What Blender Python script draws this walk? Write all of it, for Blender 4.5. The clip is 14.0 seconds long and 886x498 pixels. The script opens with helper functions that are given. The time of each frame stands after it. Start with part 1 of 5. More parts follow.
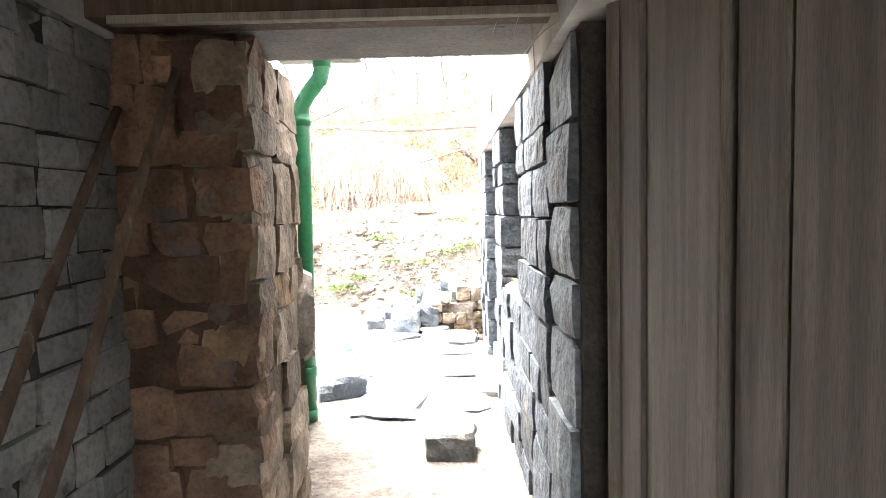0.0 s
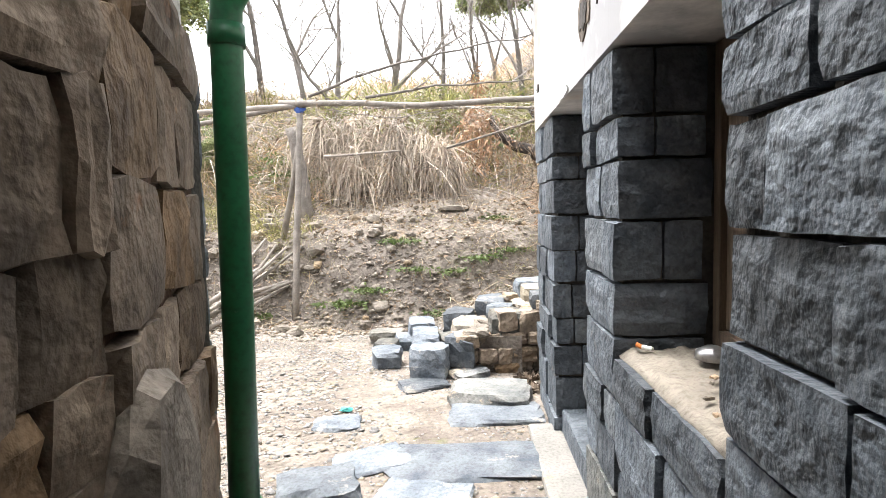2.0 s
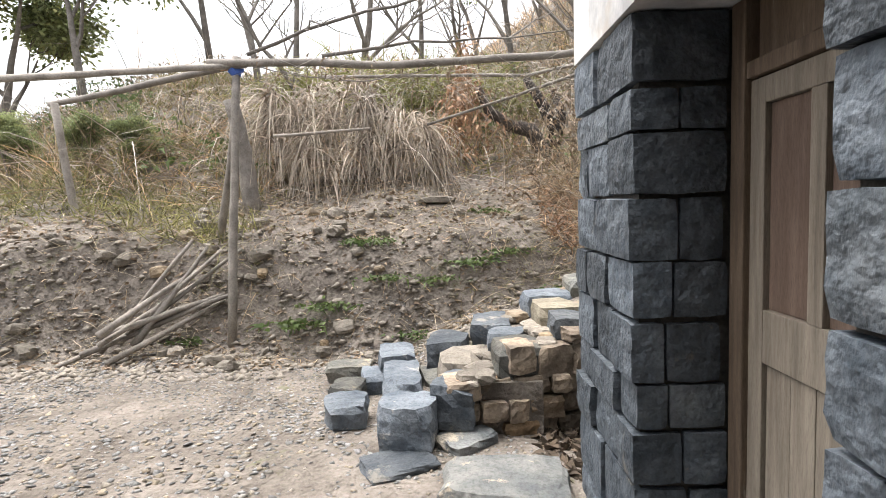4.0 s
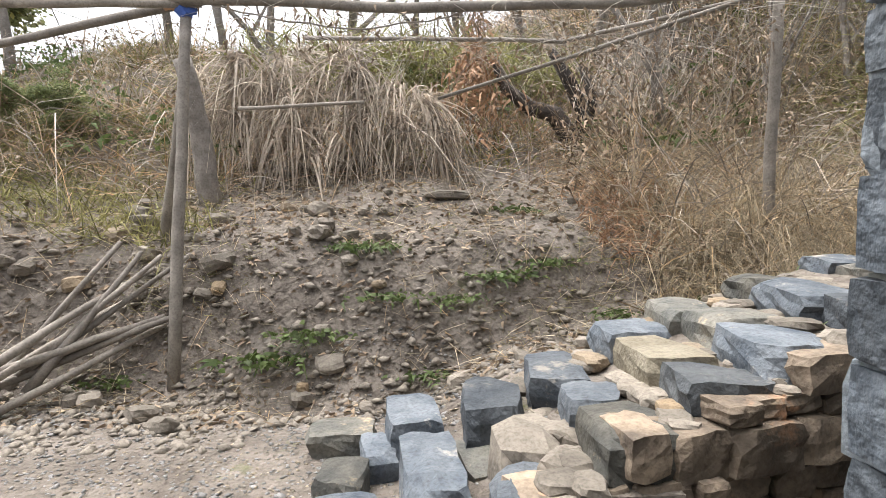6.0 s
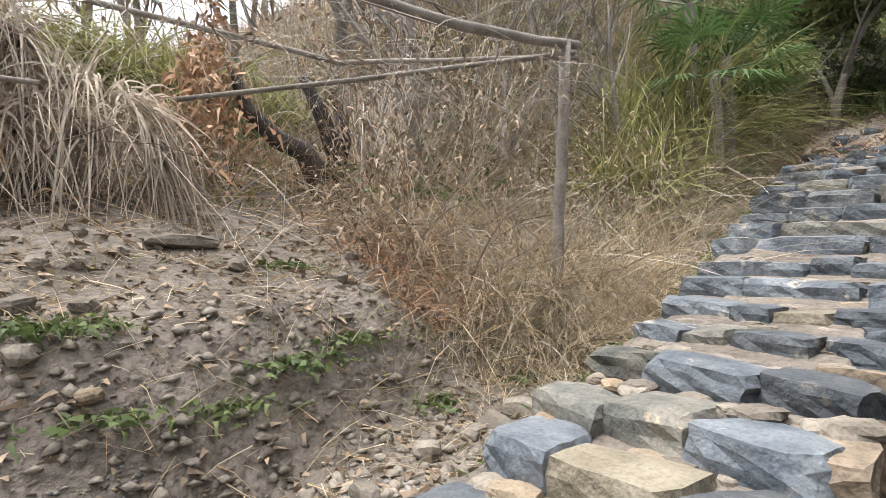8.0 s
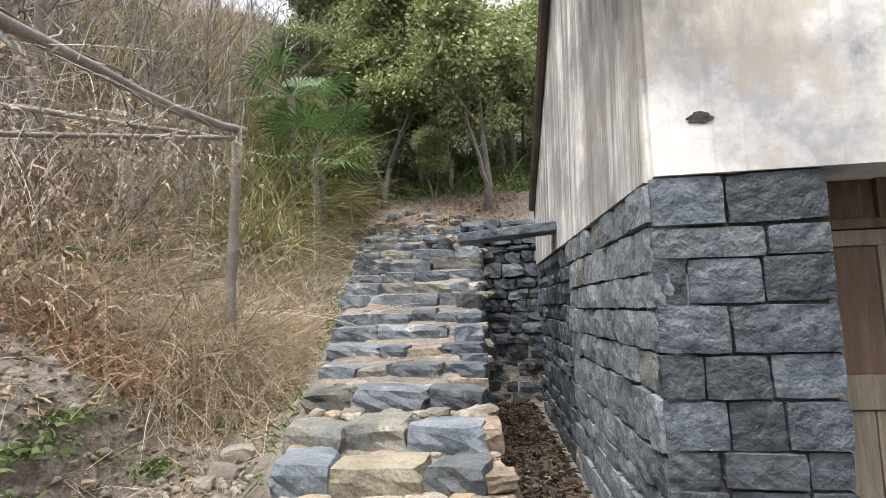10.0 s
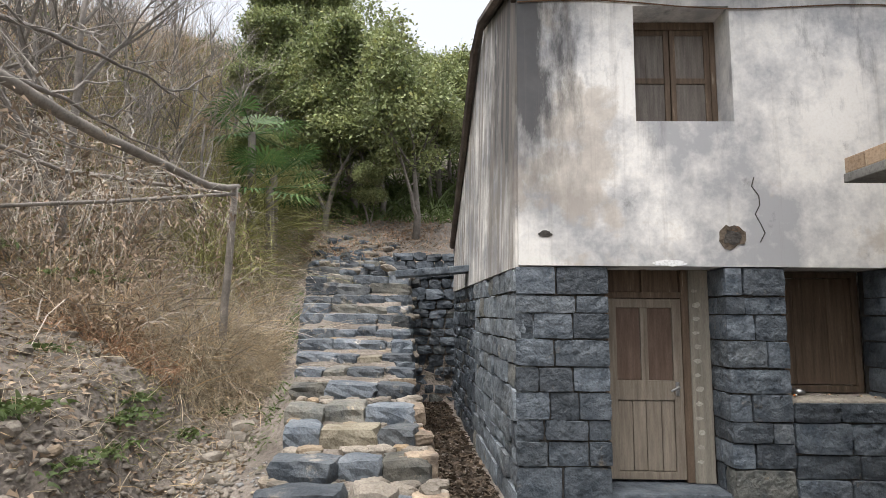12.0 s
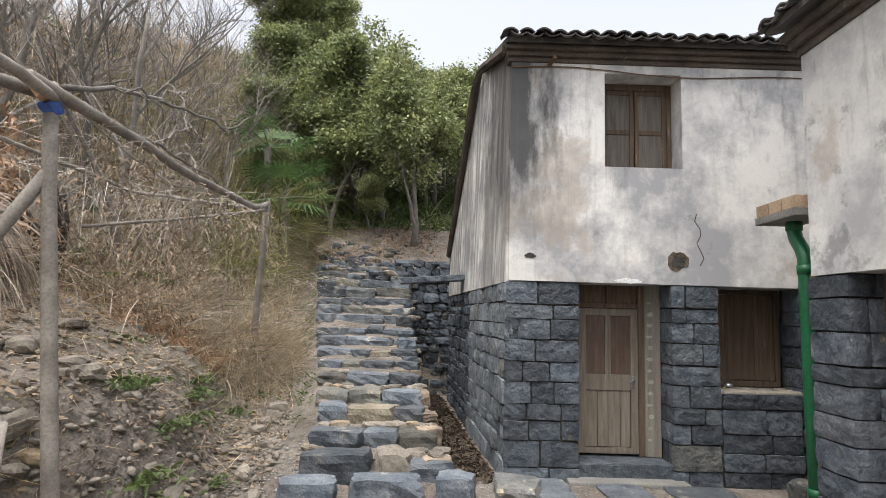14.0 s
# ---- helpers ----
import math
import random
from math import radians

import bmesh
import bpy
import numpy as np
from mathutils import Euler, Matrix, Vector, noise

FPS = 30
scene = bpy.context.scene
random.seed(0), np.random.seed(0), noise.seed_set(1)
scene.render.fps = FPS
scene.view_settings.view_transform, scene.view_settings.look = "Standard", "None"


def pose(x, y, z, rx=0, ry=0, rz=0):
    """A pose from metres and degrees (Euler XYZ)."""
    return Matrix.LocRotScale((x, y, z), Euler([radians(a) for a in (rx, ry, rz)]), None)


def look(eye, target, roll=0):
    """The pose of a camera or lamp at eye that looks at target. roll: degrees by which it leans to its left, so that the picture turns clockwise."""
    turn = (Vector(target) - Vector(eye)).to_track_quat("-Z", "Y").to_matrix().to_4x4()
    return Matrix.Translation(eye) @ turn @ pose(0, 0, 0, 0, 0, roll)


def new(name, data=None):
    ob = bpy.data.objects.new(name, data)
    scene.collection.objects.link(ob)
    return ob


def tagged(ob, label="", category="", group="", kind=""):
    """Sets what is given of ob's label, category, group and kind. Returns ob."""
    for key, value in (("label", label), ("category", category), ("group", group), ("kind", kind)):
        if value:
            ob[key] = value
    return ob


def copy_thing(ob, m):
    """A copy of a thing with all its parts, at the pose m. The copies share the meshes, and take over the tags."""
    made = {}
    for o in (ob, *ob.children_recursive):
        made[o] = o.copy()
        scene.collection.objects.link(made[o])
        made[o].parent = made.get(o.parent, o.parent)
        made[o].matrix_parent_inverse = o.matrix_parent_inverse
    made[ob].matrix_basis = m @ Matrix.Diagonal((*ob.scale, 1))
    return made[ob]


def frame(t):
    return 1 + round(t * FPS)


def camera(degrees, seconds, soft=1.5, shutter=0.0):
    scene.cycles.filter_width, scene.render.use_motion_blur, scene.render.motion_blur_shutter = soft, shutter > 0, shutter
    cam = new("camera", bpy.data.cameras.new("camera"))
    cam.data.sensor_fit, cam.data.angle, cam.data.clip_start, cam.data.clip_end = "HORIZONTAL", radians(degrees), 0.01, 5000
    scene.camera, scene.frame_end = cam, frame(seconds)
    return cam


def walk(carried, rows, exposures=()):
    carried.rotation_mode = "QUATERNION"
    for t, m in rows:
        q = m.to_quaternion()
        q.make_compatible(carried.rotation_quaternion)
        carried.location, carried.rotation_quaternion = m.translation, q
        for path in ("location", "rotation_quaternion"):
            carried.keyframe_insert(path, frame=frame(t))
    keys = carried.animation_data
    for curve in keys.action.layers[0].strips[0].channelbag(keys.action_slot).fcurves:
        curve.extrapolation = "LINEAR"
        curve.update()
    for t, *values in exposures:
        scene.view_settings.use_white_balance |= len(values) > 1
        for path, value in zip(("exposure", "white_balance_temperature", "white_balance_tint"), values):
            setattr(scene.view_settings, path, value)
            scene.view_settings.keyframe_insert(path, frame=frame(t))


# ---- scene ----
cam = camera(76.9, 14.0, soft=0.85)
PATH = [
    (0, (0.04, 0.247, 1.355), (0.034, 2.243, 1.224), -1.4),
    (0.5, (0.031, 0.74, 1.347), (0.016, 2.735, 1.211), -1.5),
    (1, (0.039, 1.206, 1.337), (0.013, 3.202, 1.207), -1.5),
    (1.5, (0.014, 1.613, 1.336), (-0.054, 3.608, 1.207), -1.5),
    (2, (-0.072, 2.016, 1.377), (-0.166, 4.009, 1.232), -1.4),
    (2.5, (-0.088, 2.397, 1.346), (-0.18, 4.39, 1.199), -1.5),
    (3, (-0.062, 2.809, 1.359), (-0.156, 4.802, 1.208), -1.9),
    (3.5, (-0.105, 3.192, 1.318), (-0.188, 5.184, 1.163), -2.1),
    (3.7, (-0.13, 3.322, 1.322), (-0.185, 5.315, 1.164), -2.1),
    (5.8, (-0.477, 4.728, 1.217), (-0.405, 6.722, 1.075), -0.7),
    (6, (-0.518, 4.857, 1.266), (-0.44, 6.85, 1.116), -0.7),
    (6.5, (-0.64, 5.195, 1.255), (-0.563, 7.188, 1.111), -0.4),
    (7, (-0.745, 5.524, 1.284), (-0.44, 7.498, 1.17), 0.2),
    (7.5, (-0.812, 5.891, 1.286), (-0.027, 7.73, 1.242), 0.8),
    (8, (-1.011, 6.207, 1.261), (0.177, 7.815, 1.315), 0.9),
    (8.5, (-1.178, 6.41, 1.285), (0.369, 7.674, 1.38), 0.4),
    (9, (-1.345, 6.565, 1.282), (0.452, 7.428, 1.44), -0.2),
    (9.2, (-1.457, 6.594, 1.268), (0.399, 7.319, 1.446), -0.7),
    (11.3, (-3.463, 6.465, 1.511), (-1.477, 6.513, 1.737), -1.0),
    (11.5, (-3.619, 6.466, 1.485), (-1.633, 6.506, 1.718), -0.8),
    (12, (-3.995, 6.528, 1.513), (-2.009, 6.56, 1.744), 0.5),
    (12.5, (-4.255, 6.599, 1.528), (-2.268, 6.592, 1.759), 1.4),
    (13, (-4.465, 6.583, 1.52), (-2.478, 6.571, 1.748), 1.4),
    (13.5, (-4.778, 6.624, 1.532), (-2.791, 6.621, 1.761), 1.6),
    (14, (-5.104, 6.682, 1.545), (-3.118, 6.673, 1.777), 1.7),
]
EXPO = [(0.0, 4.95), (0.5, 4.65), (1.0, 4.2), (1.5, 3.1), (2.0, 2.7), (2.5, 2.45), (3.0, 2.35), (3.7, 2.0), (6.0, 1.75), (7.5, 1.72), (9.0, 1.8), (11.5, 1.4), (14.0, 1.25)]
walk(cam, [(t, look(eye, target, roll)) for t, eye, target, roll in PATH], EXPO)

# ---------------------------------------------------------------- light
world = bpy.data.worlds.new("overcast_sky")
scene.world = world
world.use_nodes = True
wn, wl = world.node_tree.nodes, world.node_tree.links
wn.clear()
sky = wn.new("ShaderNodeTexSky")
sky.sky_type, sky.sun_disc = "NISHITA", False
sky.sun_elevation, sky.sun_rotation = radians(74), radians(-60)
sky.air_density, sky.dust_density = 1.0, 6.0
hsv = wn.new("ShaderNodeHueSaturation")
hsv.inputs["Saturation"].default_value = 0.28
bg = wn.new("ShaderNodeBackground")
bg.inputs["Strength"].default_value = 0.15
wo = wn.new("ShaderNodeOutputWorld")
wl.new(sky.outputs[0], hsv.inputs["Color"])
wl.new(hsv.outputs[0], bg.inputs["Color"])
wl.new(bg.outputs[0], wo.inputs["Surface"])
sun_data = bpy.data.lights.new("sun", "SUN")
sun_data.energy, sun_data.angle, sun_data.color = 0.35, radians(30), (1.0, 0.97, 0.92)
sun = new("sun", sun_data)
sun.matrix_world = look((-3.0, 7.5, 14.0), (0.5, 6.0, 0.0))


# ---------------------------------------------------------------- materials
def mat(name, a, b, scale=6.0, fine=60.0, rough=0.85, bump=0.4, dist=0.01, vary=0.25, spot=None, spot_scale=2.0, spot_at=0.6,
        stretch=(1, 1, 1), metal=0.0, spec=0.35, island=False, hue=0.0, speck=0.62):
    """A surface of two colours mixed by coarse and fine noise, with stains of a third and relief."""
    m = bpy.data.materials.new(name)
    m.use_nodes = True
    n, l = m.node_tree.nodes, m.node_tree.links
    bs = n["Principled BSDF"]
    bs.inputs["Roughness"].default_value, bs.inputs["Metallic"].default_value = rough, metal
    bs.inputs["Specular IOR Level"].default_value = spec
    geo = n.new("ShaderNodeNewGeometry")
    mp = n.new("ShaderNodeMapping")
    mp.inputs["Scale"].default_value = stretch
    info = n.new("ShaderNodeObjectInfo")
    l.new(geo.outputs["Position"], mp.inputs["Vector"])

    def tex(sc, det=5.0, ro=0.6):
        t = n.new("ShaderNodeTexNoise")
        t.inputs["Scale"].default_value, t.inputs["Detail"].default_value, t.inputs["Roughness"].default_value = sc, det, ro
        l.new(mp.outputs[0], t.inputs["Vector"])
        return t

    def ramp(src, lo, hi):
        r = n.new("ShaderNodeMapRange")
        r.inputs["From Min"].default_value, r.inputs["From Max"].default_value = lo, hi
        l.new(src, r.inputs["Value"])
        return r.outputs[0]

    def mix(f, c1, c2, mode="MIX"):
        x = n.new("ShaderNodeMix")
        x.data_type, x.blend_type = "RGBA", mode
        for sock, v in ((x.inputs[0], f), (x.inputs[6], c1), (x.inputs[7], c2)):
            if isinstance(v, (float, int)):
                sock.default_value = v
            elif isinstance(v, tuple):
                sock.default_value = (*v, 1.0)
            else:
                l.new(v, sock)
        return x.outputs[2]

    coarse, small = tex(scale), tex(fine, 3.0)
    col = mix(ramp(coarse.outputs["Fac"], 0.3, 0.7), a, b)
    dark = mix(1.0, col, (speck, speck * 0.985, speck * 0.965), "MULTIPLY")
    col = mix(ramp(small.outputs["Fac"], 0.45, 0.75), col, dark)
    if spot:
        col = mix(ramp(tex(spot_scale, 6.0, 0.7).outputs["Fac"], spot_at, spot_at + 0.08), col, spot)
    rnd = geo.outputs["Random Per Island"] if island else info.outputs["Random"]
    hs = n.new("ShaderNodeHueSaturation")
    mr = n.new("ShaderNodeMapRange")
    mr.inputs["To Min"].default_value, mr.inputs["To Max"].default_value = 1.0 - vary, 1.0 + vary
    l.new(rnd, mr.inputs["Value"])
    l.new(mr.outputs[0], hs.inputs["Value"])
    if hue:
        wn2 = n.new("ShaderNodeTexWhiteNoise")
        wn2.noise_dimensions = "1D"
        l.new(rnd, wn2.inputs["W"])
        col = mix(ramp(wn2.outputs["Value"], 1.0 - hue, 1.0 - hue + 0.15), col, mix(1.0, col, (1.22, 1.04, 0.8), "MULTIPLY"))
    l.new(col, hs.inputs["Color"])
    l.new(hs.outputs[0], bs.inputs["Base Color"])
    if bump:
        b1 = n.new("ShaderNodeBump")
        b1.inputs["Strength"].default_value, b1.inputs["Distance"].default_value = bump, dist
        add = n.new("ShaderNodeMath")
        add.operation = "MULTIPLY_ADD"
        add.inputs[1].default_value = 0.16
        l.new(small.outputs["Fac"], add.inputs[0])
        l.new(tex(scale * 2.4, 3.0, 0.5).outputs["Fac"], add.inputs[2])
        l.new(add.outputs[0], b1.inputs["Height"])
        l.new(b1.outputs[0], bs.inputs["Normal"])
    return m


BASALT = mat("blue_grey_basalt", (0.038, 0.050, 0.064), (0.138, 0.158, 0.180), 7, 55, 0.62, 1.0, 0.028, 0.45, (0.20, 0.175, 0.14), 3.0, 0.62, hue=0.14, speck=0.62, spec=0.4)
GABLESTONE = mat("pale_blue_grey_stone", (0.115, 0.135, 0.155), (0.25, 0.275, 0.295), 5, 50, 0.7, 1.0, 0.03, 0.3, (0.27, 0.24, 0.19), 3.0, 0.62, hue=0.14)
SANDSTONE = mat("ochre_sandstone", (0.19, 0.165, 0.12), (0.29, 0.26, 0.20), 6, 50, 0.85, 1.0, 0.03, 0.15, (0.16, 0.15, 0.12), 3.5, 0.63)
RUBBLE = mat("brown_grey_rubble", (0.10, 0.08, 0.063), (0.31, 0.245, 0.18), 5, 45, 0.8, 1.0, 0.03, 0.45, (0.34, 0.20, 0.12), 3.5, 0.60, hue=0.2)
REDDISH = mat("reddish_rubble", (0.105, 0.066, 0.046), (0.27, 0.17, 0.115), 6, 60, 0.9, 1.0, 0.03, 0.3, (0.12, 0.11, 0.11), 4.0, 0.6)
STEPSTONE = mat("step_stone", (0.058, 0.072, 0.09), (0.17, 0.187, 0.204), 5, 55, 0.75, 1.0, 0.03, 0.42, (0.34, 0.315, 0.275), 3.5, 0.59, hue=0.3)
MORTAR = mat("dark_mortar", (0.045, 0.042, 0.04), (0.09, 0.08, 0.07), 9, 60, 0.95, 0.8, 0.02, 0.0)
CLAYJOINT = mat("clay_joint", (0.055, 0.034, 0.024), (0.13, 0.08, 0.052), 9, 60, 0.95, 0.8, 0.02, 0.0)
GREYBLOCK = mat("limewashed_block", (0.24, 0.245, 0.245), (0.42, 0.43, 0.42), 3, 50, 0.9, 0.8, 0.015, 0.16, (0.10, 0.095, 0.09), 1.6, 0.56)
EARTH = mat("bare_earth", (0.118, 0.099, 0.083), (0.252, 0.221, 0.190), 2.2, 30, 0.95, 1.0, 0.12, 0.0, (0.115, 0.12, 0.05), 1.3, 0.62)
GRAVEL = mat("gravel_chip", (0.145, 0.143, 0.139), (0.30, 0.294, 0.284), 5, 60, 0.9, 0.3, 0.01, 0.4, island=True, hue=0.3)
CLOD = mat("earth_clod", (0.135, 0.112, 0.09), (0.275, 0.236, 0.195), 5, 60, 0.95, 0.3, 0.01, 0.35, island=True, hue=0.25)
ROCK = mat("pale_rock", (0.145, 0.127, 0.105), (0.285, 0.252, 0.21), 7, 60, 0.9, 0.8, 0.02, 0.3, hue=0.15)
WOODDARK = mat("dark_weathered_wood", (0.072, 0.05, 0.035), (0.16, 0.115, 0.08), 5, 90, 0.8, 0.5, 0.004, 0.2, (0.28, 0.24, 0.19), 5, 0.62, stretch=(6, 6, 0.5))
WOODPALE = mat("pale_weathered_wood", (0.175, 0.158, 0.13), (0.315, 0.285, 0.235), 4, 80, 0.8, 0.4, 0.004, 0.2, (0.22, 0.17, 0.12), 3, 0.66, stretch=(6, 6, 0.4))
WOODPOLE = mat("grey_dead_wood", (0.17, 0.15, 0.13), (0.345, 0.31, 0.27), 6, 70, 0.85, 0.5, 0.006, 0.25)
BARK = mat("bark", (0.13, 0.115, 0.10), (0.26, 0.235, 0.21), 8, 60, 0.9, 0.8, 0.02, 0.25)
GREENPIPE = mat("green_plastic", (0.008, 0.10, 0.038), (0.013, 0.14, 0.055), 3, 40, 0.38, 0.1, 0.002, 0.05, (0.10, 0.22, 0.12), 7, 0.68, spec=0.5)
SLAB = mat("grey_concrete_slab", (0.16, 0.155, 0.145), (0.26, 0.25, 0.23), 4, 60, 0.85, 0.5, 0.01, 0.1, (0.30, 0.22, 0.08), 3, 0.6)
TILE = mat("grey_clay_tile", (0.07, 0.065, 0.06), (0.17, 0.16, 0.15), 5, 60, 0.85, 0.6, 0.01, 0.35, (0.30, 0.29, 0.27), 4, 0.60)
CORNICE = mat("stained_cornice", (0.055, 0.044, 0.038), (0.15, 0.12, 0.10), 3, 40, 0.9, 0.6, 0.012, 0.0, (0.33, 0.29, 0.24), 2, 0.64)
DUST = mat("sandy_dust", (0.17, 0.15, 0.125), (0.28, 0.25, 0.21), 6, 60, 0.95, 0.8, 0.02, 0.0, (0.40, 0.22, 0.13), 5, 0.63)
BRICK = mat("orange_brick", (0.36, 0.25, 0.16), (0.46, 0.35, 0.25), 8, 60, 0.9, 0.5, 0.01, 0.15)
METAL = mat("dull_metal", (0.35, 0.35, 0.36), (0.5, 0.5, 0.5), 8, 50, 0.35, 0.1, 0.002, 0.05, metal=0.9)
RUST = mat("rusty_metal", (0.12, 0.07, 0.045), (0.2, 0.12, 0.07), 9, 60, 0.8, 0.3, 0.004, 0.1)
DRYGRASS = mat("dry_grass", (0.32, 0.265, 0.185), (0.54, 0.46, 0.335), 0.7, 9, 0.8, 0.0, 0, 0.6, island=True, hue=0.2)
DRYBRUSH = mat("dry_brush", (0.33, 0.245, 0.17), (0.58, 0.455, 0.33), 0.6, 9, 0.85, 0.0, 0, 0.6, island=True, hue=0.3)
OLIVE = mat("olive_brush", (0.16, 0.16, 0.06), (0.30, 0.28, 0.12), 0.6, 9, 0.8, 0.0, 0, 0.6, island=True)
PAMPAS = mat("bleached_blade", (0.30, 0.25, 0.20), (0.60, 0.52, 0.43), 1.5, 20, 0.75, 0.0, 0, 0.35, island=True)
RUSSET = mat("russet_fern", (0.33, 0.19, 0.11), (0.46, 0.30, 0.19), 1.5, 20, 0.85, 0.0, 0, 0.35, island=True)
LEAF = mat("evergreen_leaf", (0.14, 0.18, 0.075), (0.36, 0.395, 0.185), 0.9, 6, 0.5, 0.0, 0, 0.5, island=True, hue=0.15)
WEED = mat("weed_leaf", (0.075, 0.115, 0.035), (0.15, 0.19, 0.07), 2, 20, 0.6, 0.0, 0, 0.35, island=True)
PALM = mat("palm_leaf", (0.05, 0.11, 0.03), (0.10, 0.17, 0.06), 2, 20, 0.5, 0.0, 0, 0.3, island=True)
LIME = mat("yellow_green_blade", (0.19, 0.20, 0.065), (0.40, 0.38, 0.17), 1.5, 12, 0.7, 0.0, 0, 0.35, island=True)
# darker leaf litter for the drain floor, with the drain's shade in its colour
SHADELEAF = mat("shaded_leaf", (0.05, 0.038, 0.028), (0.11, 0.08, 0.055), 3, 20, 0.85, 0.0, 0, 0.4, island=True)
LITTER = mat("dead_leaf", (0.20, 0.145, 0.10), (0.36, 0.275, 0.195), 3, 20, 0.85, 0.0, 0, 0.4, island=True)
WHITE = mat("white_paper", (0.75, 0.75, 0.75), (0.82, 0.82, 0.82), 8, 40, 0.7, 0.2, 0.004, 0.0)
BLUE = mat("blue_rag", (0.05, 0.10, 0.35), (0.08, 0.16, 0.45), 9, 40, 0.8, 0.3, 0.01, 0.0)
TEAL = mat("teal_plastic", (0.05, 0.35, 0.33), (0.08, 0.42, 0.40), 9, 40, 0.5, 0.1, 0.01, 0.0)
ORANGE = mat("orange_plastic", (0.6, 0.18, 0.04), (0.7, 0.22, 0.05), 9, 40, 0.5, 0.1, 0.01, 0.0)
BARKDARK = mat("dark_bark", (0.035, 0.028, 0.024), (0.085, 0.07, 0.06), 9, 60, 0.9, 0.8, 0.03, 0.2)
TWIG = mat("dry_twig", (0.25, 0.22, 0.19), (0.54, 0.48, 0.41), 1.2, 20, 0.85, 0.0, 0, 0.55, island=True)
NET = mat("pale_net", (0.45, 0.42, 0.36), (0.55, 0.50, 0.44), 3, 40, 0.8, 0.0, 0, 0.2, island=True)


def plaster(name, corner, cloud=0.75, patch=0.63, streak=0.4, streak_at=0.56):
    """Old whitewash: grey weathering, warm patches, and black algae that runs down beside the corner at y = corner."""
    m = mat(name, (0.70, 0.68, 0.645), (0.83, 0.81, 0.775), 0.9, 45, 0.9, 0.35, 0.006, 0.0, speck=0.93)
    n, l = m.node_tree.nodes, m.node_tree.links
    bs, geo = n["Principled BSDF"], n["Geometry"]
    base = bs.inputs["Base Color"].links[0].from_socket

    def node(kind, **kw):
        x = n.new(kind)
        for k, v in kw.items():
            x.inputs[k].default_value = v
        return x

    def noise_fac(scale, stretch):
        mp = node("ShaderNodeMapping", Scale=stretch)
        l.new(geo.outputs["Position"], mp.inputs["Vector"])
        t = node("ShaderNodeTexNoise", Scale=scale, Detail=7.0, Roughness=0.68)
        l.new(mp.outputs[0], t.inputs["Vector"])
        return t.outputs["Fac"]

    def rng(v, lo, hi, o0=0.0, o1=1.0):
        r = node("ShaderNodeMapRange")
        for k, x in (("From Min", lo), ("From Max", hi), ("To Min", o0), ("To Max", o1)):
            r.inputs[k].default_value = x
        l.new(v, r.inputs["Value"])
        return r.outputs[0]

    def op(kind, a, b):
        x = n.new("ShaderNodeMath")
        x.operation = kind
        for s_, v in zip(x.inputs, (a, b)):
            if isinstance(v, float):
                s_.default_value = v
            else:
                l.new(v, s_)
        return x.outputs[0]

    def blend(f, c1, c2):
        x = n.new("ShaderNodeMix")
        x.data_type = "RGBA"
        l.new(f, x.inputs[0])
        l.new(c1, x.inputs[6])
        x.inputs[7].default_value = (*c2, 1.0)
        return x.outputs[2]

    sep = n.new("ShaderNodeSeparateXYZ")
    l.new(geo.outputs["Position"], sep.inputs[0])
    # grey clouds, warm bare patches, black runs
    col = blend(rng(noise_fac(1.1, (1, 1, 1)), 0.42, 0.60, 0.0, cloud), base, (0.31, 0.315, 0.33))
    col = blend(rng(noise_fac(0.8, (1.2, 1, 1)), 0.56, 0.62, 0.0, 0.5), col, (0.44, 0.37, 0.29))
    col = blend(rng(noise_fac(2.6, (1, 1, 1)), patch, patch + 0.07, 0.0, 0.6), col, (0.2, 0.195, 0.19))
    side = op("ABSOLUTE", op("SUBTRACT", sep.outputs["X"], 0.42), 0.0)
    near = rng(op("ADD", op("ABSOLUTE", op("SUBTRACT", sep.outputs["Y"], corner), 0.0), op("MULTIPLY", side, 0.22)), 0.12, 0.62, 1.0, 0.0)
    run = op("ADD", near, rng(noise_fac(3.0, (1.6, 1.6, 0.5)), 0.3, 0.72, -0.6, 0.5))
    high = rng(sep.outputs["Z"], 2.1, 3.3)
    col = blend(rng(op("MULTIPLY", run, high), 0.05, 0.72, 0.0, 0.95), col, (0.07, 0.07, 0.073))
    col = blend(rng(noise_fac(3.0, (3, 3, 0.12)), streak_at, streak_at + 0.18, 0.0, streak), col, (0.22, 0.195, 0.17))
    l.new(col, bs.inputs["Base Color"])
    return m


def thin_leaf(m, share=0.3):
    """Let some light through a leaf."""
    n, l = m.node_tree.nodes, m.node_tree.links
    bs, out = n["Principled BSDF"], n["Material Output"]
    tr, mx = n.new("ShaderNodeBsdfTranslucent"), n.new("ShaderNodeMixShader")
    mx.inputs[0].default_value = share
    l.new(bs.inputs["Base Color"].links[0].from_socket, tr.inputs["Color"])
    l.new(bs.outputs[0], mx.inputs[1])
    l.new(tr.outputs[0], mx.inputs[2])
    l.new(mx.outputs[0], out.inputs["Surface"])


for m_ in (LEAF, PALM, LIME, WEED, OLIVE, PAMPAS, DRYGRASS, DRYBRUSH):
    thin_leaf(m_)

PLASTER_A = plaster("weathered_plaster", 6.0, 0.88)
PLASTER_G = plaster("streaked_gable_plaster", 6.0, 0.95, 0.58, 0.92, 0.43)
PLASTER_B = plaster("weathered_plaster_neighbour", 2.6, 0.7, 0.565)


